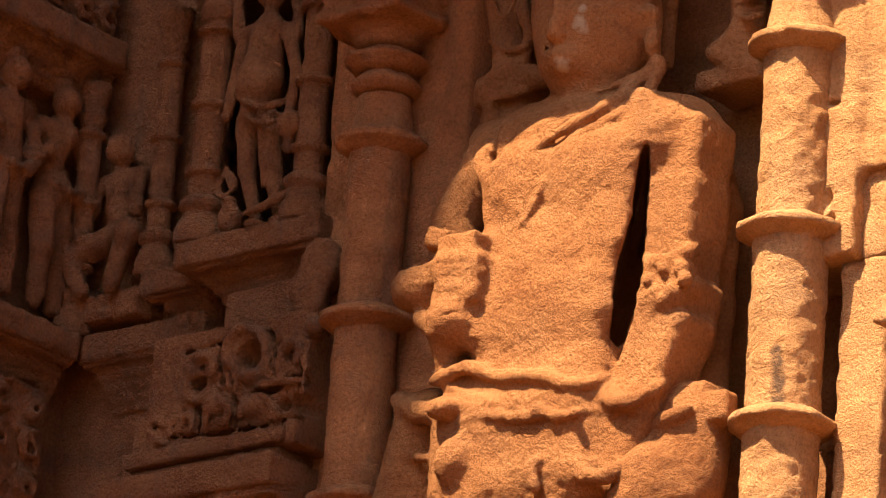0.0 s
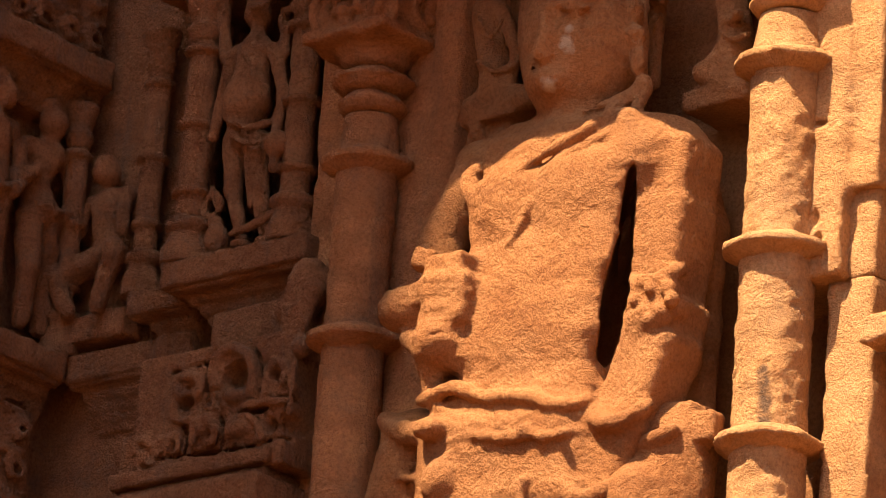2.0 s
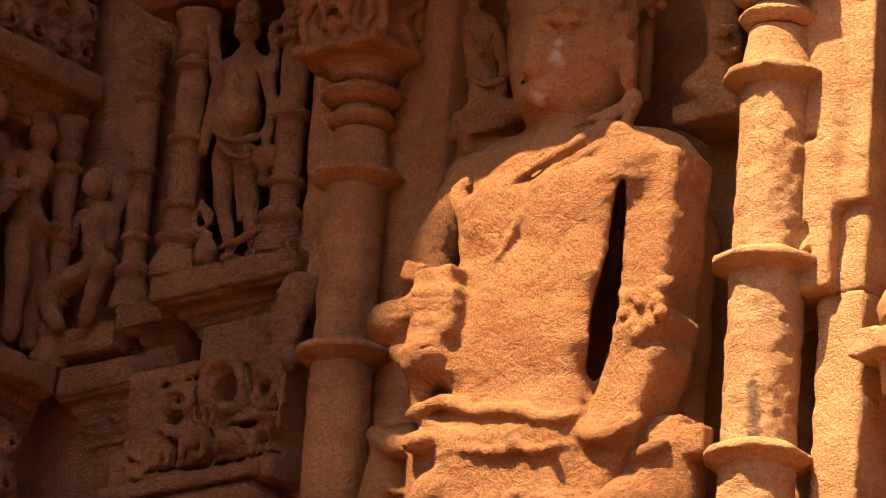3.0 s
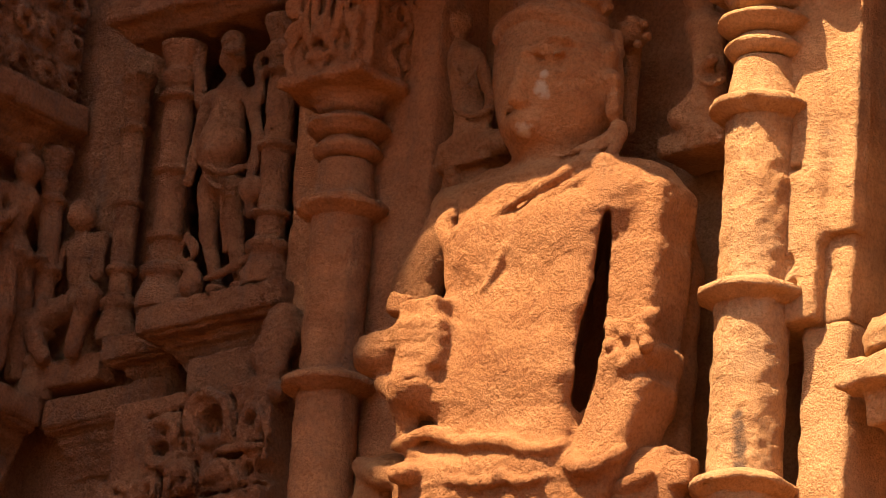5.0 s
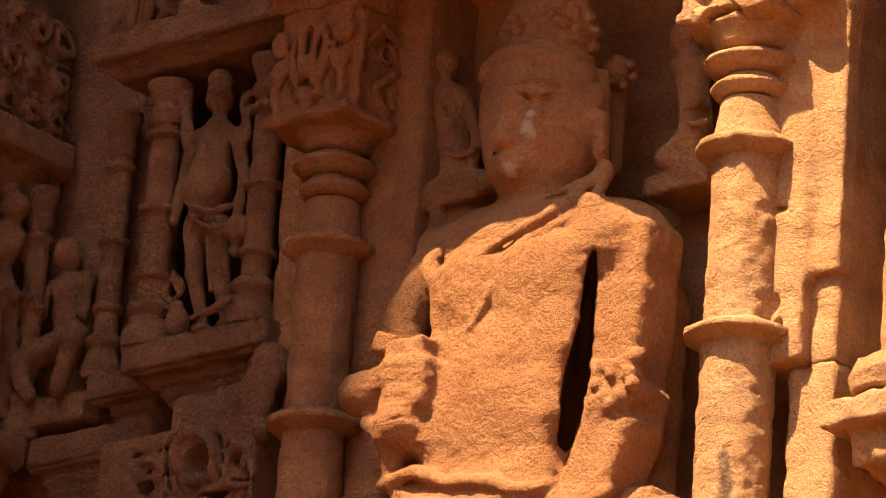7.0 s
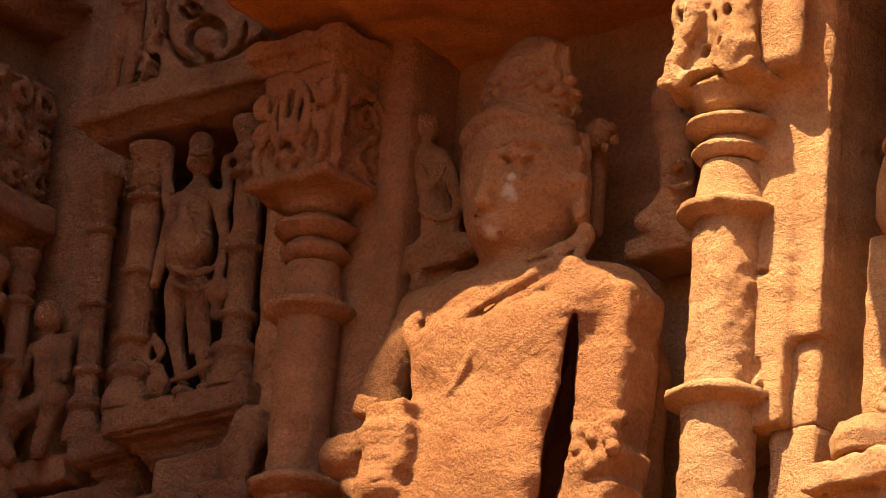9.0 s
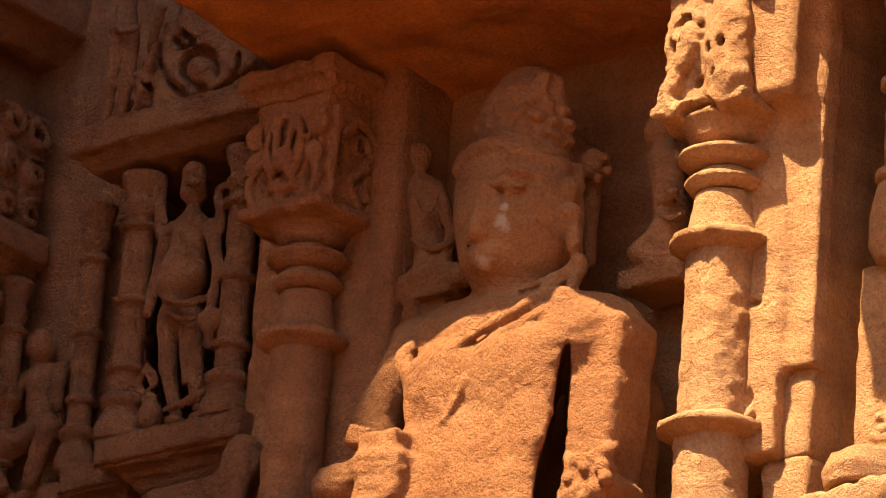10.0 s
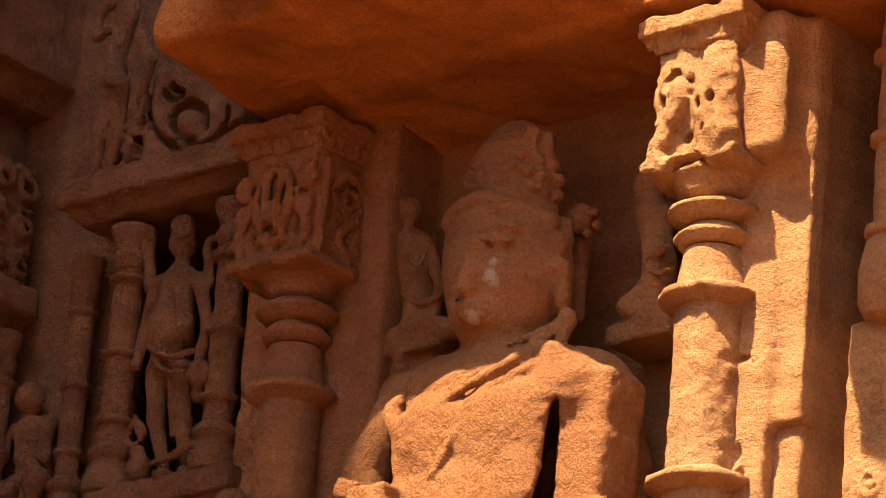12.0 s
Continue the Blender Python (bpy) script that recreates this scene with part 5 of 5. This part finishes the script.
# carved gable over the bay cornice
def gable():
    s = Carving((-0.46, -0.03, 3.86), (-0.04, 0.13, 4.16), 0.0024)
    # slab with a raking left side
    s.block((-0.3742, 0.055, 3.887), (0.0161, 0.055, 0.007), (0, 0, 0), 0.004, 0.006)
    s.block((-0.3535, 0.055, 3.9032), (0.0166, 0.055, 0.0232), (0, 0, 0), 0.004, 0.006)
    s.block((-0.3328, 0.055, 3.9218), (0.0161, 0.055, 0.0418), (0, 0, 0), 0.004, 0.006)
    s.block((-0.3091, 0.055, 3.939), (0.0196, 0.055, 0.059), (0, 0, 0), 0.004, 0.006)
    s.block((-0.2795, 0.055, 3.9524), (0.0221, 0.055, 0.0724), (0, 0, 0), 0.004, 0.006)
    s.block((-0.2442, 0.055, 3.963), (0.0252, 0.055, 0.083), (0, 0, 0), 0.004, 0.006)
    s.block((-0.2002, 0.055, 3.9684), (0.0308, 0.055, 0.0884), (0, 0, 0), 0.004, 0.006)
    s.block((-0.156, 0.055, 3.9716), (0.0255, 0.055, 0.0917), (0, 0, 0), 0.004, 0.006)
    # large spiral and the leaves round it
    s.cord([(-0.198, 0, 3.9265), (-0.2002, 0, 3.9451), (-0.2193, 0, 3.9625), (-0.2429, 0, 3.966), (-0.2573, 0, 3.9526), (-0.2556, 0, 3.9307), (-0.2382, 0, 3.9121), (-0.2179, 0, 3.9094)], 0.0080, 0.003, True)
    s.cord([(-0.198, 0.009, 3.9265), (-0.2002, 0.009, 3.9451), (-0.2193, 0.009, 3.9625), (-0.2429, 0.009, 3.966), (-0.2573, 0.009, 3.9526), (-0.2556, 0.009, 3.9307), (-0.2382, 0.009, 3.9121), (-0.2179, 0.009, 3.9094)], 0.0080, 0.003, True)
    s.cord([(-0.198, 0.018, 3.9265), (-0.2002, 0.018, 3.9451), (-0.2193, 0.018, 3.9625), (-0.2429, 0.018, 3.966), (-0.2573, 0.018, 3.9526), (-0.2556, 0.018, 3.9307), (-0.2382, 0.018, 3.9121), (-0.2179, 0.018, 3.9094)], 0.0080, 0.003, True)
    s.ball((-0.228, 0, 3.9346), (0.0155, 0.014, 0.0168), (0, 0, 0), 0.004)
    s.cord([(-0.3013, 0, 3.9964), (-0.3017, 0, 3.9673), (-0.2878, 0, 3.9377), (-0.2581, 0, 3.9098), (-0.2117, 0, 3.8998), (-0.1679, 0, 3.9084), (-0.1299, 0, 3.9214)], 0.0049, 0.003, True)
    s.cord([(-0.3013, 0.009, 3.9964), (-0.3017, 0.009, 3.9673), (-0.2878, 0.009, 3.9377), (-0.2581, 0.009, 3.9098), (-0.2117, 0.009, 3.8998), (-0.1679, 0.009, 3.9084), (-0.1299, 0.009, 3.9214)], 0.0049, 0.003, True)
    s.cord([(-0.3013, 0.018, 3.9964), (-0.3017, 0.018, 3.9673), (-0.2878, 0.018, 3.9377), (-0.2581, 0.018, 3.9098), (-0.2117, 0.018, 3.8998), (-0.1679, 0.018, 3.9084), (-0.1299, 0.018, 3.9214)], 0.0049, 0.003, True)
    s.cord([(-0.2863, -0.002, 3.9881), (-0.2852, -0.002, 3.9629), (-0.272, -0.002, 3.9385), (-0.2473, -0.002, 3.9182)], 0.0042, 0.004)
    s.cord([(-0.2695, 0, 4.0019), (-0.245, 0, 3.9831), (-0.2668, 0, 3.9796), (-0.281, 0, 3.9961)], 0.0053, 0.003, True)
    s.cord([(-0.2695, 0.009, 4.0019), (-0.245, 0.009, 3.9831), (-0.2668, 0.009, 3.9796), (-0.281, 0.009, 3.9961)], 0.0053, 0.003, True)
    s.cord([(-0.2695, 0.018, 4.0019), (-0.245, 0.018, 3.9831), (-0.2668, 0.018, 3.9796), (-0.281, 0.018, 3.9961)], 0.0053, 0.003, True)
    s.cord([(-0.1731, 0, 3.9104), (-0.1602, 0, 3.9264), (-0.1603, 0, 3.9445)], 0.0059, 0.003, True)
    s.cord([(-0.1731, 0.009, 3.9104), (-0.1602, 0.009, 3.9264), (-0.1603, 0.009, 3.9445)], 0.0059, 0.003, True)
    s.cord([(-0.1731, 0.018, 3.9104), (-0.1602, 0.018, 3.9264), (-0.1603, 0.018, 3.9445)], 0.0059, 0.003, True)
    s.cord([(-0.1396, 0, 3.9031), (-0.1281, 0, 3.9063), (-0.1317, 0, 3.9202)], 0.0053, 0.003, True)
    s.cord([(-0.1396, 0.009, 3.9031), (-0.1281, 0.009, 3.9063), (-0.1317, 0.009, 3.9202)], 0.0053, 0.003, True)
    s.cord([(-0.1396, 0.018, 3.9031), (-0.1281, 0.018, 3.9063), (-0.1317, 0.018, 3.9202)], 0.0053, 0.003, True)
    s.cord([(-0.3719, 0, 3.9727), (-0.3633, 0, 3.9859), (-0.346, 0, 3.9787), (-0.3398, 0, 3.9624), (-0.3511, 0, 3.9548)], 0.0056, 0.003, True)
    s.cord([(-0.3719, 0.009, 3.9727), (-0.3633, 0.009, 3.9859), (-0.346, 0.009, 3.9787), (-0.3398, 0.009, 3.9624), (-0.3511, 0.009, 3.9548)], 0.0056, 0.003, True)
    s.cord([(-0.3719, 0.018, 3.9727), (-0.3633, 0.018, 3.9859), (-0.346, 0.018, 3.9787), (-0.3398, 0.018, 3.9624), (-0.3511, 0.018, 3.9548)], 0.0056, 0.003, True)
    s.cord([(-0.3313, 0, 3.9438), (-0.3148, 0, 3.927), (-0.3145, 0, 3.9087), (-0.3253, 0, 3.8978)], 0.0059, 0.003, True)
    s.cord([(-0.3313, 0.009, 3.9438), (-0.3148, 0.009, 3.927), (-0.3145, 0.009, 3.9087), (-0.3253, 0.009, 3.8978)], 0.0059, 0.003, True)
    s.cord([(-0.3313, 0.018, 3.9438), (-0.3148, 0.018, 3.927), (-0.3145, 0.018, 3.9087), (-0.3253, 0.018, 3.8978)], 0.0059, 0.003, True)
    s.cord([(-0.3634, 0, 3.9391), (-0.3473, 0, 3.9257), (-0.3472, 0, 3.909), (-0.3587, 0, 3.9032)], 0.0059, 0.003, True)
    s.cord([(-0.3634, 0.009, 3.9391), (-0.3473, 0.009, 3.9257), (-0.3472, 0.009, 3.909), (-0.3587, 0.009, 3.9032)], 0.0059, 0.003, True)
    s.cord([(-0.3634, 0.018, 3.9391), (-0.3473, 0.018, 3.9257), (-0.3472, 0.018, 3.909), (-0.3587, 0.018, 3.9032)], 0.0059, 0.003, True)
    s.cord([(-0.331, 0, 3.9738), (-0.3216, 0, 3.9801), (-0.3094, 0, 3.964), (-0.3137, 0, 3.95)], 0.0049, 0.003, True)
    s.cord([(-0.331, 0.009, 3.9738), (-0.3216, 0.009, 3.9801), (-0.3094, 0.009, 3.964), (-0.3137, 0.009, 3.95)], 0.0049, 0.003, True)
    s.cord([(-0.331, 0.018, 3.9738), (-0.3216, 0.018, 3.9801), (-0.3094, 0.018, 3.964), (-0.3137, 0.018, 3.95)], 0.0049, 0.003, True)
    s.cord([(-0.3788, 0, 3.9008), (-0.3651, 0, 3.8896), (-0.3675, 0, 3.8769), (-0.3797, 0, 3.8761)], 0.0053, 0.003, True)
    s.cord([(-0.3788, 0.009, 3.9008), (-0.3651, 0.009, 3.8896), (-0.3675, 0.009, 3.8769), (-0.3797, 0.009, 3.8761)], 0.0053, 0.003, True)
    s.cord([(-0.3788, 0.018, 3.9008), (-0.3651, 0.018, 3.8896), (-0.3675, 0.018, 3.8769), (-0.3797, 0.018, 3.8761)], 0.0053, 0.003, True)
    s.cord([(-0.3556, -0.003, 3.9396), (-0.3384, -0.003, 3.9409), (-0.3259, -0.003, 3.9232), (-0.3319, -0.003, 3.9063)], 0.0039, 0.004)
    s.cord([(-0.3629, -0.003, 3.9562), (-0.3358, -0.003, 3.952), (-0.3198, -0.003, 3.9385)], 0.0035, 0.004)
    s.cord([(-0.3105, -0.003, 4.0098), (-0.3125, -0.003, 3.9769), (-0.3238, -0.003, 3.9544)], 0.0042, 0.004)
    s.cord([(-0.4009, -0.004, 3.8624), (-0.3924, -0.004, 3.8756), (-0.3751, -0.004, 3.8686), (-0.3775, -0.004, 3.8559)], 0.0042, 0.004)
    s.cord([(-0.3879, -0.004, 3.8805), (-0.3764, -0.004, 3.8938), (-0.3567, -0.004, 3.8847), (-0.361, -0.004, 3.8707)], 0.0039, 0.004)
    s.dig((-0.3626, 0, 3.9723), (0.0055, 0.02, 0.0056), (0, 0, 0), 0.003)
    s.dig((-0.3218, 0, 3.9177), (0.0055, 0.02, 0.007), (0, 0, 0), 0.003)
    s.dig((-0.3524, 0, 3.9176), (0.0046, 0.02, 0.0063), (0, 0, 0), 0.003)
    # dark joint over the cornice
    s.cord([(-0.3691, 0, 3.8656), (-0.2536, 0, 3.8743), (-0.1204, 0, 3.8818)], 0.0042, 0.003, True)
    s.cord([(-0.3691, 0.009, 3.8656), (-0.2536, 0.009, 3.8743), (-0.1204, 0.009, 3.8818)], 0.0042, 0.003, True)
    s.cord([(-0.3691, 0.018, 3.8656), (-0.2536, 0.018, 3.8743), (-0.1204, 0.018, 3.8818)], 0.0042, 0.003, True)
    s.weather(0.0014, 0.015, 23)
    return s.skin("scroll_gable")


t = thing("scroll_gable", (-0.24, 0.06, 3.888), "sandstone gable carved with a large pierced spiral", "carved gable")
part("carving", gable(), STONE_DARK, t)
part("moulding", slab(-0.41, -0.08, -0.007, 0.12, 3.889, 3.898, 0.005, 0.002, 0.02, 0.004), STONE_DARK, t)


def upper_frieze():
    s = Carving((-0.20, -0.10, 3.96), (0.16, 0.10, 4.22), 0.003)
    s.block((-0.02, 0.04, 4.09), (0.15, 0.05, 0.11), (0, 0, 0), 0.006)
    f = on_face((-0.02, -0.012, 4.08), "front")
    for i in range(6):
        for j in range(3):
            u, v = -0.12 + 0.045 * i, -0.06 + 0.05 * j
            spiral(s, f, u, v, 0.018, 1.3, i + j, 1 if (i + j) % 2 else -1, 0.006, 0.004)
            s.dig(f(u, v, 0.0), (0.008, 0.014, 0.007))
    s.weather(0.003, 0.02, 24)
    return s.skin("scroll_frieze")


tagged(part("scroll_frieze", upper_frieze(), STONE_DARK), "scroll-carved sandstone frieze above the eave", "carved frieze")

# ---------------- flank of the projecting wall ----------------
stepped("flank_cornice", [(-0.66, -0.572, -0.30, 0.105, 3.757, 3.80)], "rough sandstone cornice along the shaded flank", "cornice", recess=0.05, depth=0.05, flank=True)
stepped("flank_ledge", [(-0.66, -0.575, -0.30, 0.07, 3.325, 3.365)], "sandstone ledge along the shaded flank", "ledge", recess=0.06, depth=0.06, flank=True)
stepped("corner_ledge", [(-0.585, -0.36, 0.075, 0.13, 3.325, 3.365)], "sandstone ledge in the shaded corner", "ledge", recess=0.04, depth=0.06)
stepped("flank_beam", [(-0.66, -0.56, -0.30, 0.13, 4.10, 4.30)], "large plain sandstone beam in deep shade", "beam", recess=0.05, depth=0.03, flank=True)


def flank_panel(name, z0, z1, y0, y1, seed, label):
    s = Carving((-0.66, y0 - 0.01, z0 - 0.01), (-0.56, y1 + 0.01, z1 + 0.01), 0.003)
    s.block((-0.625, (y0 + y1) / 2, (z0 + z1) / 2), (0.03, (y1 - y0) / 2, (z1 - z0) / 2), (0, 0, 0), 0.004)
    q = on_face((-0.596, y0, z0), "side")
    rng = random.Random(seed)
    nu, nv = int((y1 - y0) / 0.05), max(1, int((z1 - z0) / 0.05))
    for i in range(nu):
        for j in range(nv):
            u, v = (i + 0.5) * (y1 - y0) / nu, (j + 0.5) * (z1 - z0) / nv
            spiral(s, q, u, v, rng.uniform(0.014, 0.02), 1.4, rng.uniform(0, 6), rng.choice((-1, 1)), 0.006, 0.005)
            s.dig(q(u + 0.005, v - 0.004, 0.0), (0.016, 0.008, 0.007))
            s.limb(q(u - 0.022, v + 0.02, 0.002), q(u + 0.02, v + 0.024, 0.003), 0.005, 0.004, 0.003)
    s.weather(0.003, 0.02, seed)
    tagged(part(name, s.skin(name), STONE_DARK), label, "carved panel")


flank_panel("flank_frieze", 3.80, 3.98, -0.20, 0.10, 31, "scroll-carved sandstone frieze in shade above a cornice")
flank_panel("flank_relief", 3.05, 3.275, -0.20, 0.035, 32, "scroll-carved sandstone panel below the flank ledge")


def flank_figure(y, z, h, bend, seed, label):
    """A small standing relief on the flank, its feet at z and h tall."""
    s = Carving((-0.66, y - 0.09, z - 0.01), (-0.54, y + 0.09, z + h + 0.02), 0.003)
    x = -0.615
    s.ball((x + 0.012, y, z + h * 0.90), (0.022, 0.020, h * 0.075), (0, 0, 0), 0.005)
    s.ball((x + 0.005, y, z + h * 0.985), (0.015, 0.014, h * 0.04), (0, 0, 0), 0.005)
    s.limb((x, y, z + h * 0.84), (x, y, z + h * 0.8), 0.010, 0.012, 0.004)
    s.limb((x, y - 0.03, z + h * 0.775), (x, y + 0.03, z + h * 0.775), 0.015, 0.015, 0.008)
    s.limb((x, y, z + h * 0.76), (x, y + bend, z + h * 0.62), 0.027, 0.017, 0.008)
    s.limb((x, y + bend, z + h * 0.62), (x, y, z + h * 0.5), 0.017, 0.030, 0.008)
    s.cord([(x + 0.02, y - 0.03, z + h * 0.52), (x + 0.03, y, z + h * 0.49), (x + 0.02, y + 0.03, z + h * 0.52)], 0.005, 0.003)
    s.limb((x, y - 0.014, z + h * 0.46), (x + 0.012, y - 0.02, z + h * 0.24), 0.022, 0.016, 0.008)
    s.limb((x + 0.012, y - 0.02, z + h * 0.24), (x, y - 0.014, z), 0.016, 0.012, 0.008)
    s.limb((x, y + 0.016, z + h * 0.46), (x, y + 0.022, z), 0.022, 0.013, 0.008)
    for e in (-1, 1):
        s.limb((x, y + e * 0.042, z + h * 0.77), (x + 0.006, y + e * 0.060, z + h * 0.60), 0.011, 0.009, 0.005)
        s.limb((x + 0.006, y + e * 0.060, z + h * 0.60), (x + 0.02, y + e * 0.03, z + h * (0.50 if e > 0 else 0.66)), 0.011, 0.01, 0.006)
    s.weather(0.003, 0.02, seed)
    tagged(part("flank_figure", s.skin("flank_figure"), STONE_DARK), label, "relief", "small reliefs on the flank")


flank_figure(-0.075, 3.40, 0.33, 0.012, 41, "worn standing sandstone figure in shade on the flank")
flank_figure(0.025, 3.40, 0.32, -0.01, 42, "worn standing sandstone figure in shade on the flank")


def seated_relief():
    s = Carving((-0.64, 0.0, 3.37), (-0.47, 0.13, 3.66), 0.003)
    s.ball((-0.555, 0.09, 3.632), (0.019, 0.02, 0.024), (0, 0, 0), 0.004)
    s.limb((-0.585, 0.10, 3.592), (-0.525, 0.10, 3.592), 0.013, 0.013, 0.008)
    s.limb((-0.556, 0.10, 3.585), (-0.552, 0.10, 3.52), 0.024, 0.018, 0.01)
    s.limb((-0.588, 0.095, 3.585), (-0.602, 0.08, 3.53), 0.010, 0.009, 0.005)
    s.limb((-0.602, 0.08, 3.53), (-0.585, 0.06, 3.50), 0.009, 0.009, 0.005)
    s.limb((-0.522, 0.095, 3.585), (-0.508, 0.08, 3.535), 0.010, 0.009, 0.005)
    s.limb((-0.565, 0.09, 3.50), (-0.605, 0.055, 3.475), 0.021, 0.016, 0.007)
    s.limb((-0.605, 0.055, 3.475), (-0.575, 0.06, 3.42), 0.016, 0.011, 0.006)
    s.limb((-0.54, 0.09, 3.50), (-0.50, 0.06, 3.495), 0.021, 0.018, 0.007)
    s.limb((-0.50, 0.06, 3.495), (-0.52, 0.06, 3.42), 0.017, 0.011, 0.006)
    s.block((-0.55, 0.10, 3.40), (0.07, 0.03, 0.02), (0, 0, 0), 0.005)
    s.block((-0.55, 0.125, 3.50), (0.07, 0.012, 0.13), (0, 0, 0), 0.005)
    s.weather(0.003, 0.02, 43)
    return s.skin("seated_relief")


tagged(part("seated_relief", seated_relief(), STONE_DARK), "worn seated sandstone figure in the shaded corner", "relief")
colonette((-0.60, 0.075), 3.365, 3.73, 0.016, "slim sandstone colonette on the shaded flank")

# ---------------- beside the sunlit pier ----------------
t = thing("wall_ledge", (0.95, 0.05, 3.09), "rough projecting sandstone ledge on the wall", "ledge")
s = Carving((0.78, -0.04, 3.06), (1.30, 0.22, 3.18), 0.004)
s.block((1.05, 0.10, 3.145), (0.252, 0.108, 0.018), (0, 0, 0), 0.006)
s.block((1.06, 0.12, 3.11), (0.24, 0.10, 0.028), (0, 0, 0), 0.012)
s.weather(0.006, 0.03, 51)
part("course", s.skin("course"), STONE_WORN_BRIGHT, t)
tagged(part("ledge_foot", lathe([(0.02, 3.165), (0.045, 3.17), (0.05, 3.19), (0.04, 3.212), (0.02, 3.218)], 40, at=(0.865, 0.04, 0), amp=0.004), STONE_WORN_BRIGHT), "rounded sandstone foot on the wall ledge", "stone foot")
x, y = 0.892, 0.06
t = thing("wall_colonette", (x, y, 3.22), "turned sandstone colonette on the wall beside the pier", "colonette")
part("shaft", lathe([(0.028, 3.48), (0.028, 3.74), (0.024, 4.0)], 40, at=(x, y, 0), amp=0.002), STONE_WORN_BRIGHT, t)
part("pot", lathe([(0.02, 3.455), (0.034, 3.46), (0.042, 3.48), (0.044, 3.52), (0.034, 3.555), (0.026, 3.56)], 40, at=(x, y, 0), amp=0.002), STONE_WORN_BRIGHT, t)
for zr in (3.57, 3.69, 3.80):
    part("ring", lathe([(0.024, zr - 0.01), (0.037, zr - 0.004), (0.037, zr + 0.004), (0.024, zr + 0.01)], 40, at=(x, y, 0)), STONE_WORN_BRIGHT, t)
s = Carving((0.80, 0.02, 3.16), (0.99, 0.21, 3.47), 0.003)
s.block((0.905, 0.13, 3.315), (0.072, 0.075, 0.15), (0, 0, 0), 0.005)
f = on_face((0.905, 0.054, 3.335), "front")
for i in range(2):
    for j in range(4):
        spiral(s, f, -0.03 + 0.06 * i, -0.08 + 0.055 * j, 0.02, 1.3, i * 3 + j, 1 if i else -1, 0.0035, -0.002)
s.weather(0.0015, 0.02, 52)
part("backing", slab(0.86, 1.0, 0.09, 0.21, 3.46, 4.0, 0.01), STONE_WORN_BRIGHT, t)
part("carved_block", s.skin("carved_block"), STONE_WORN_BRIGHT, t)
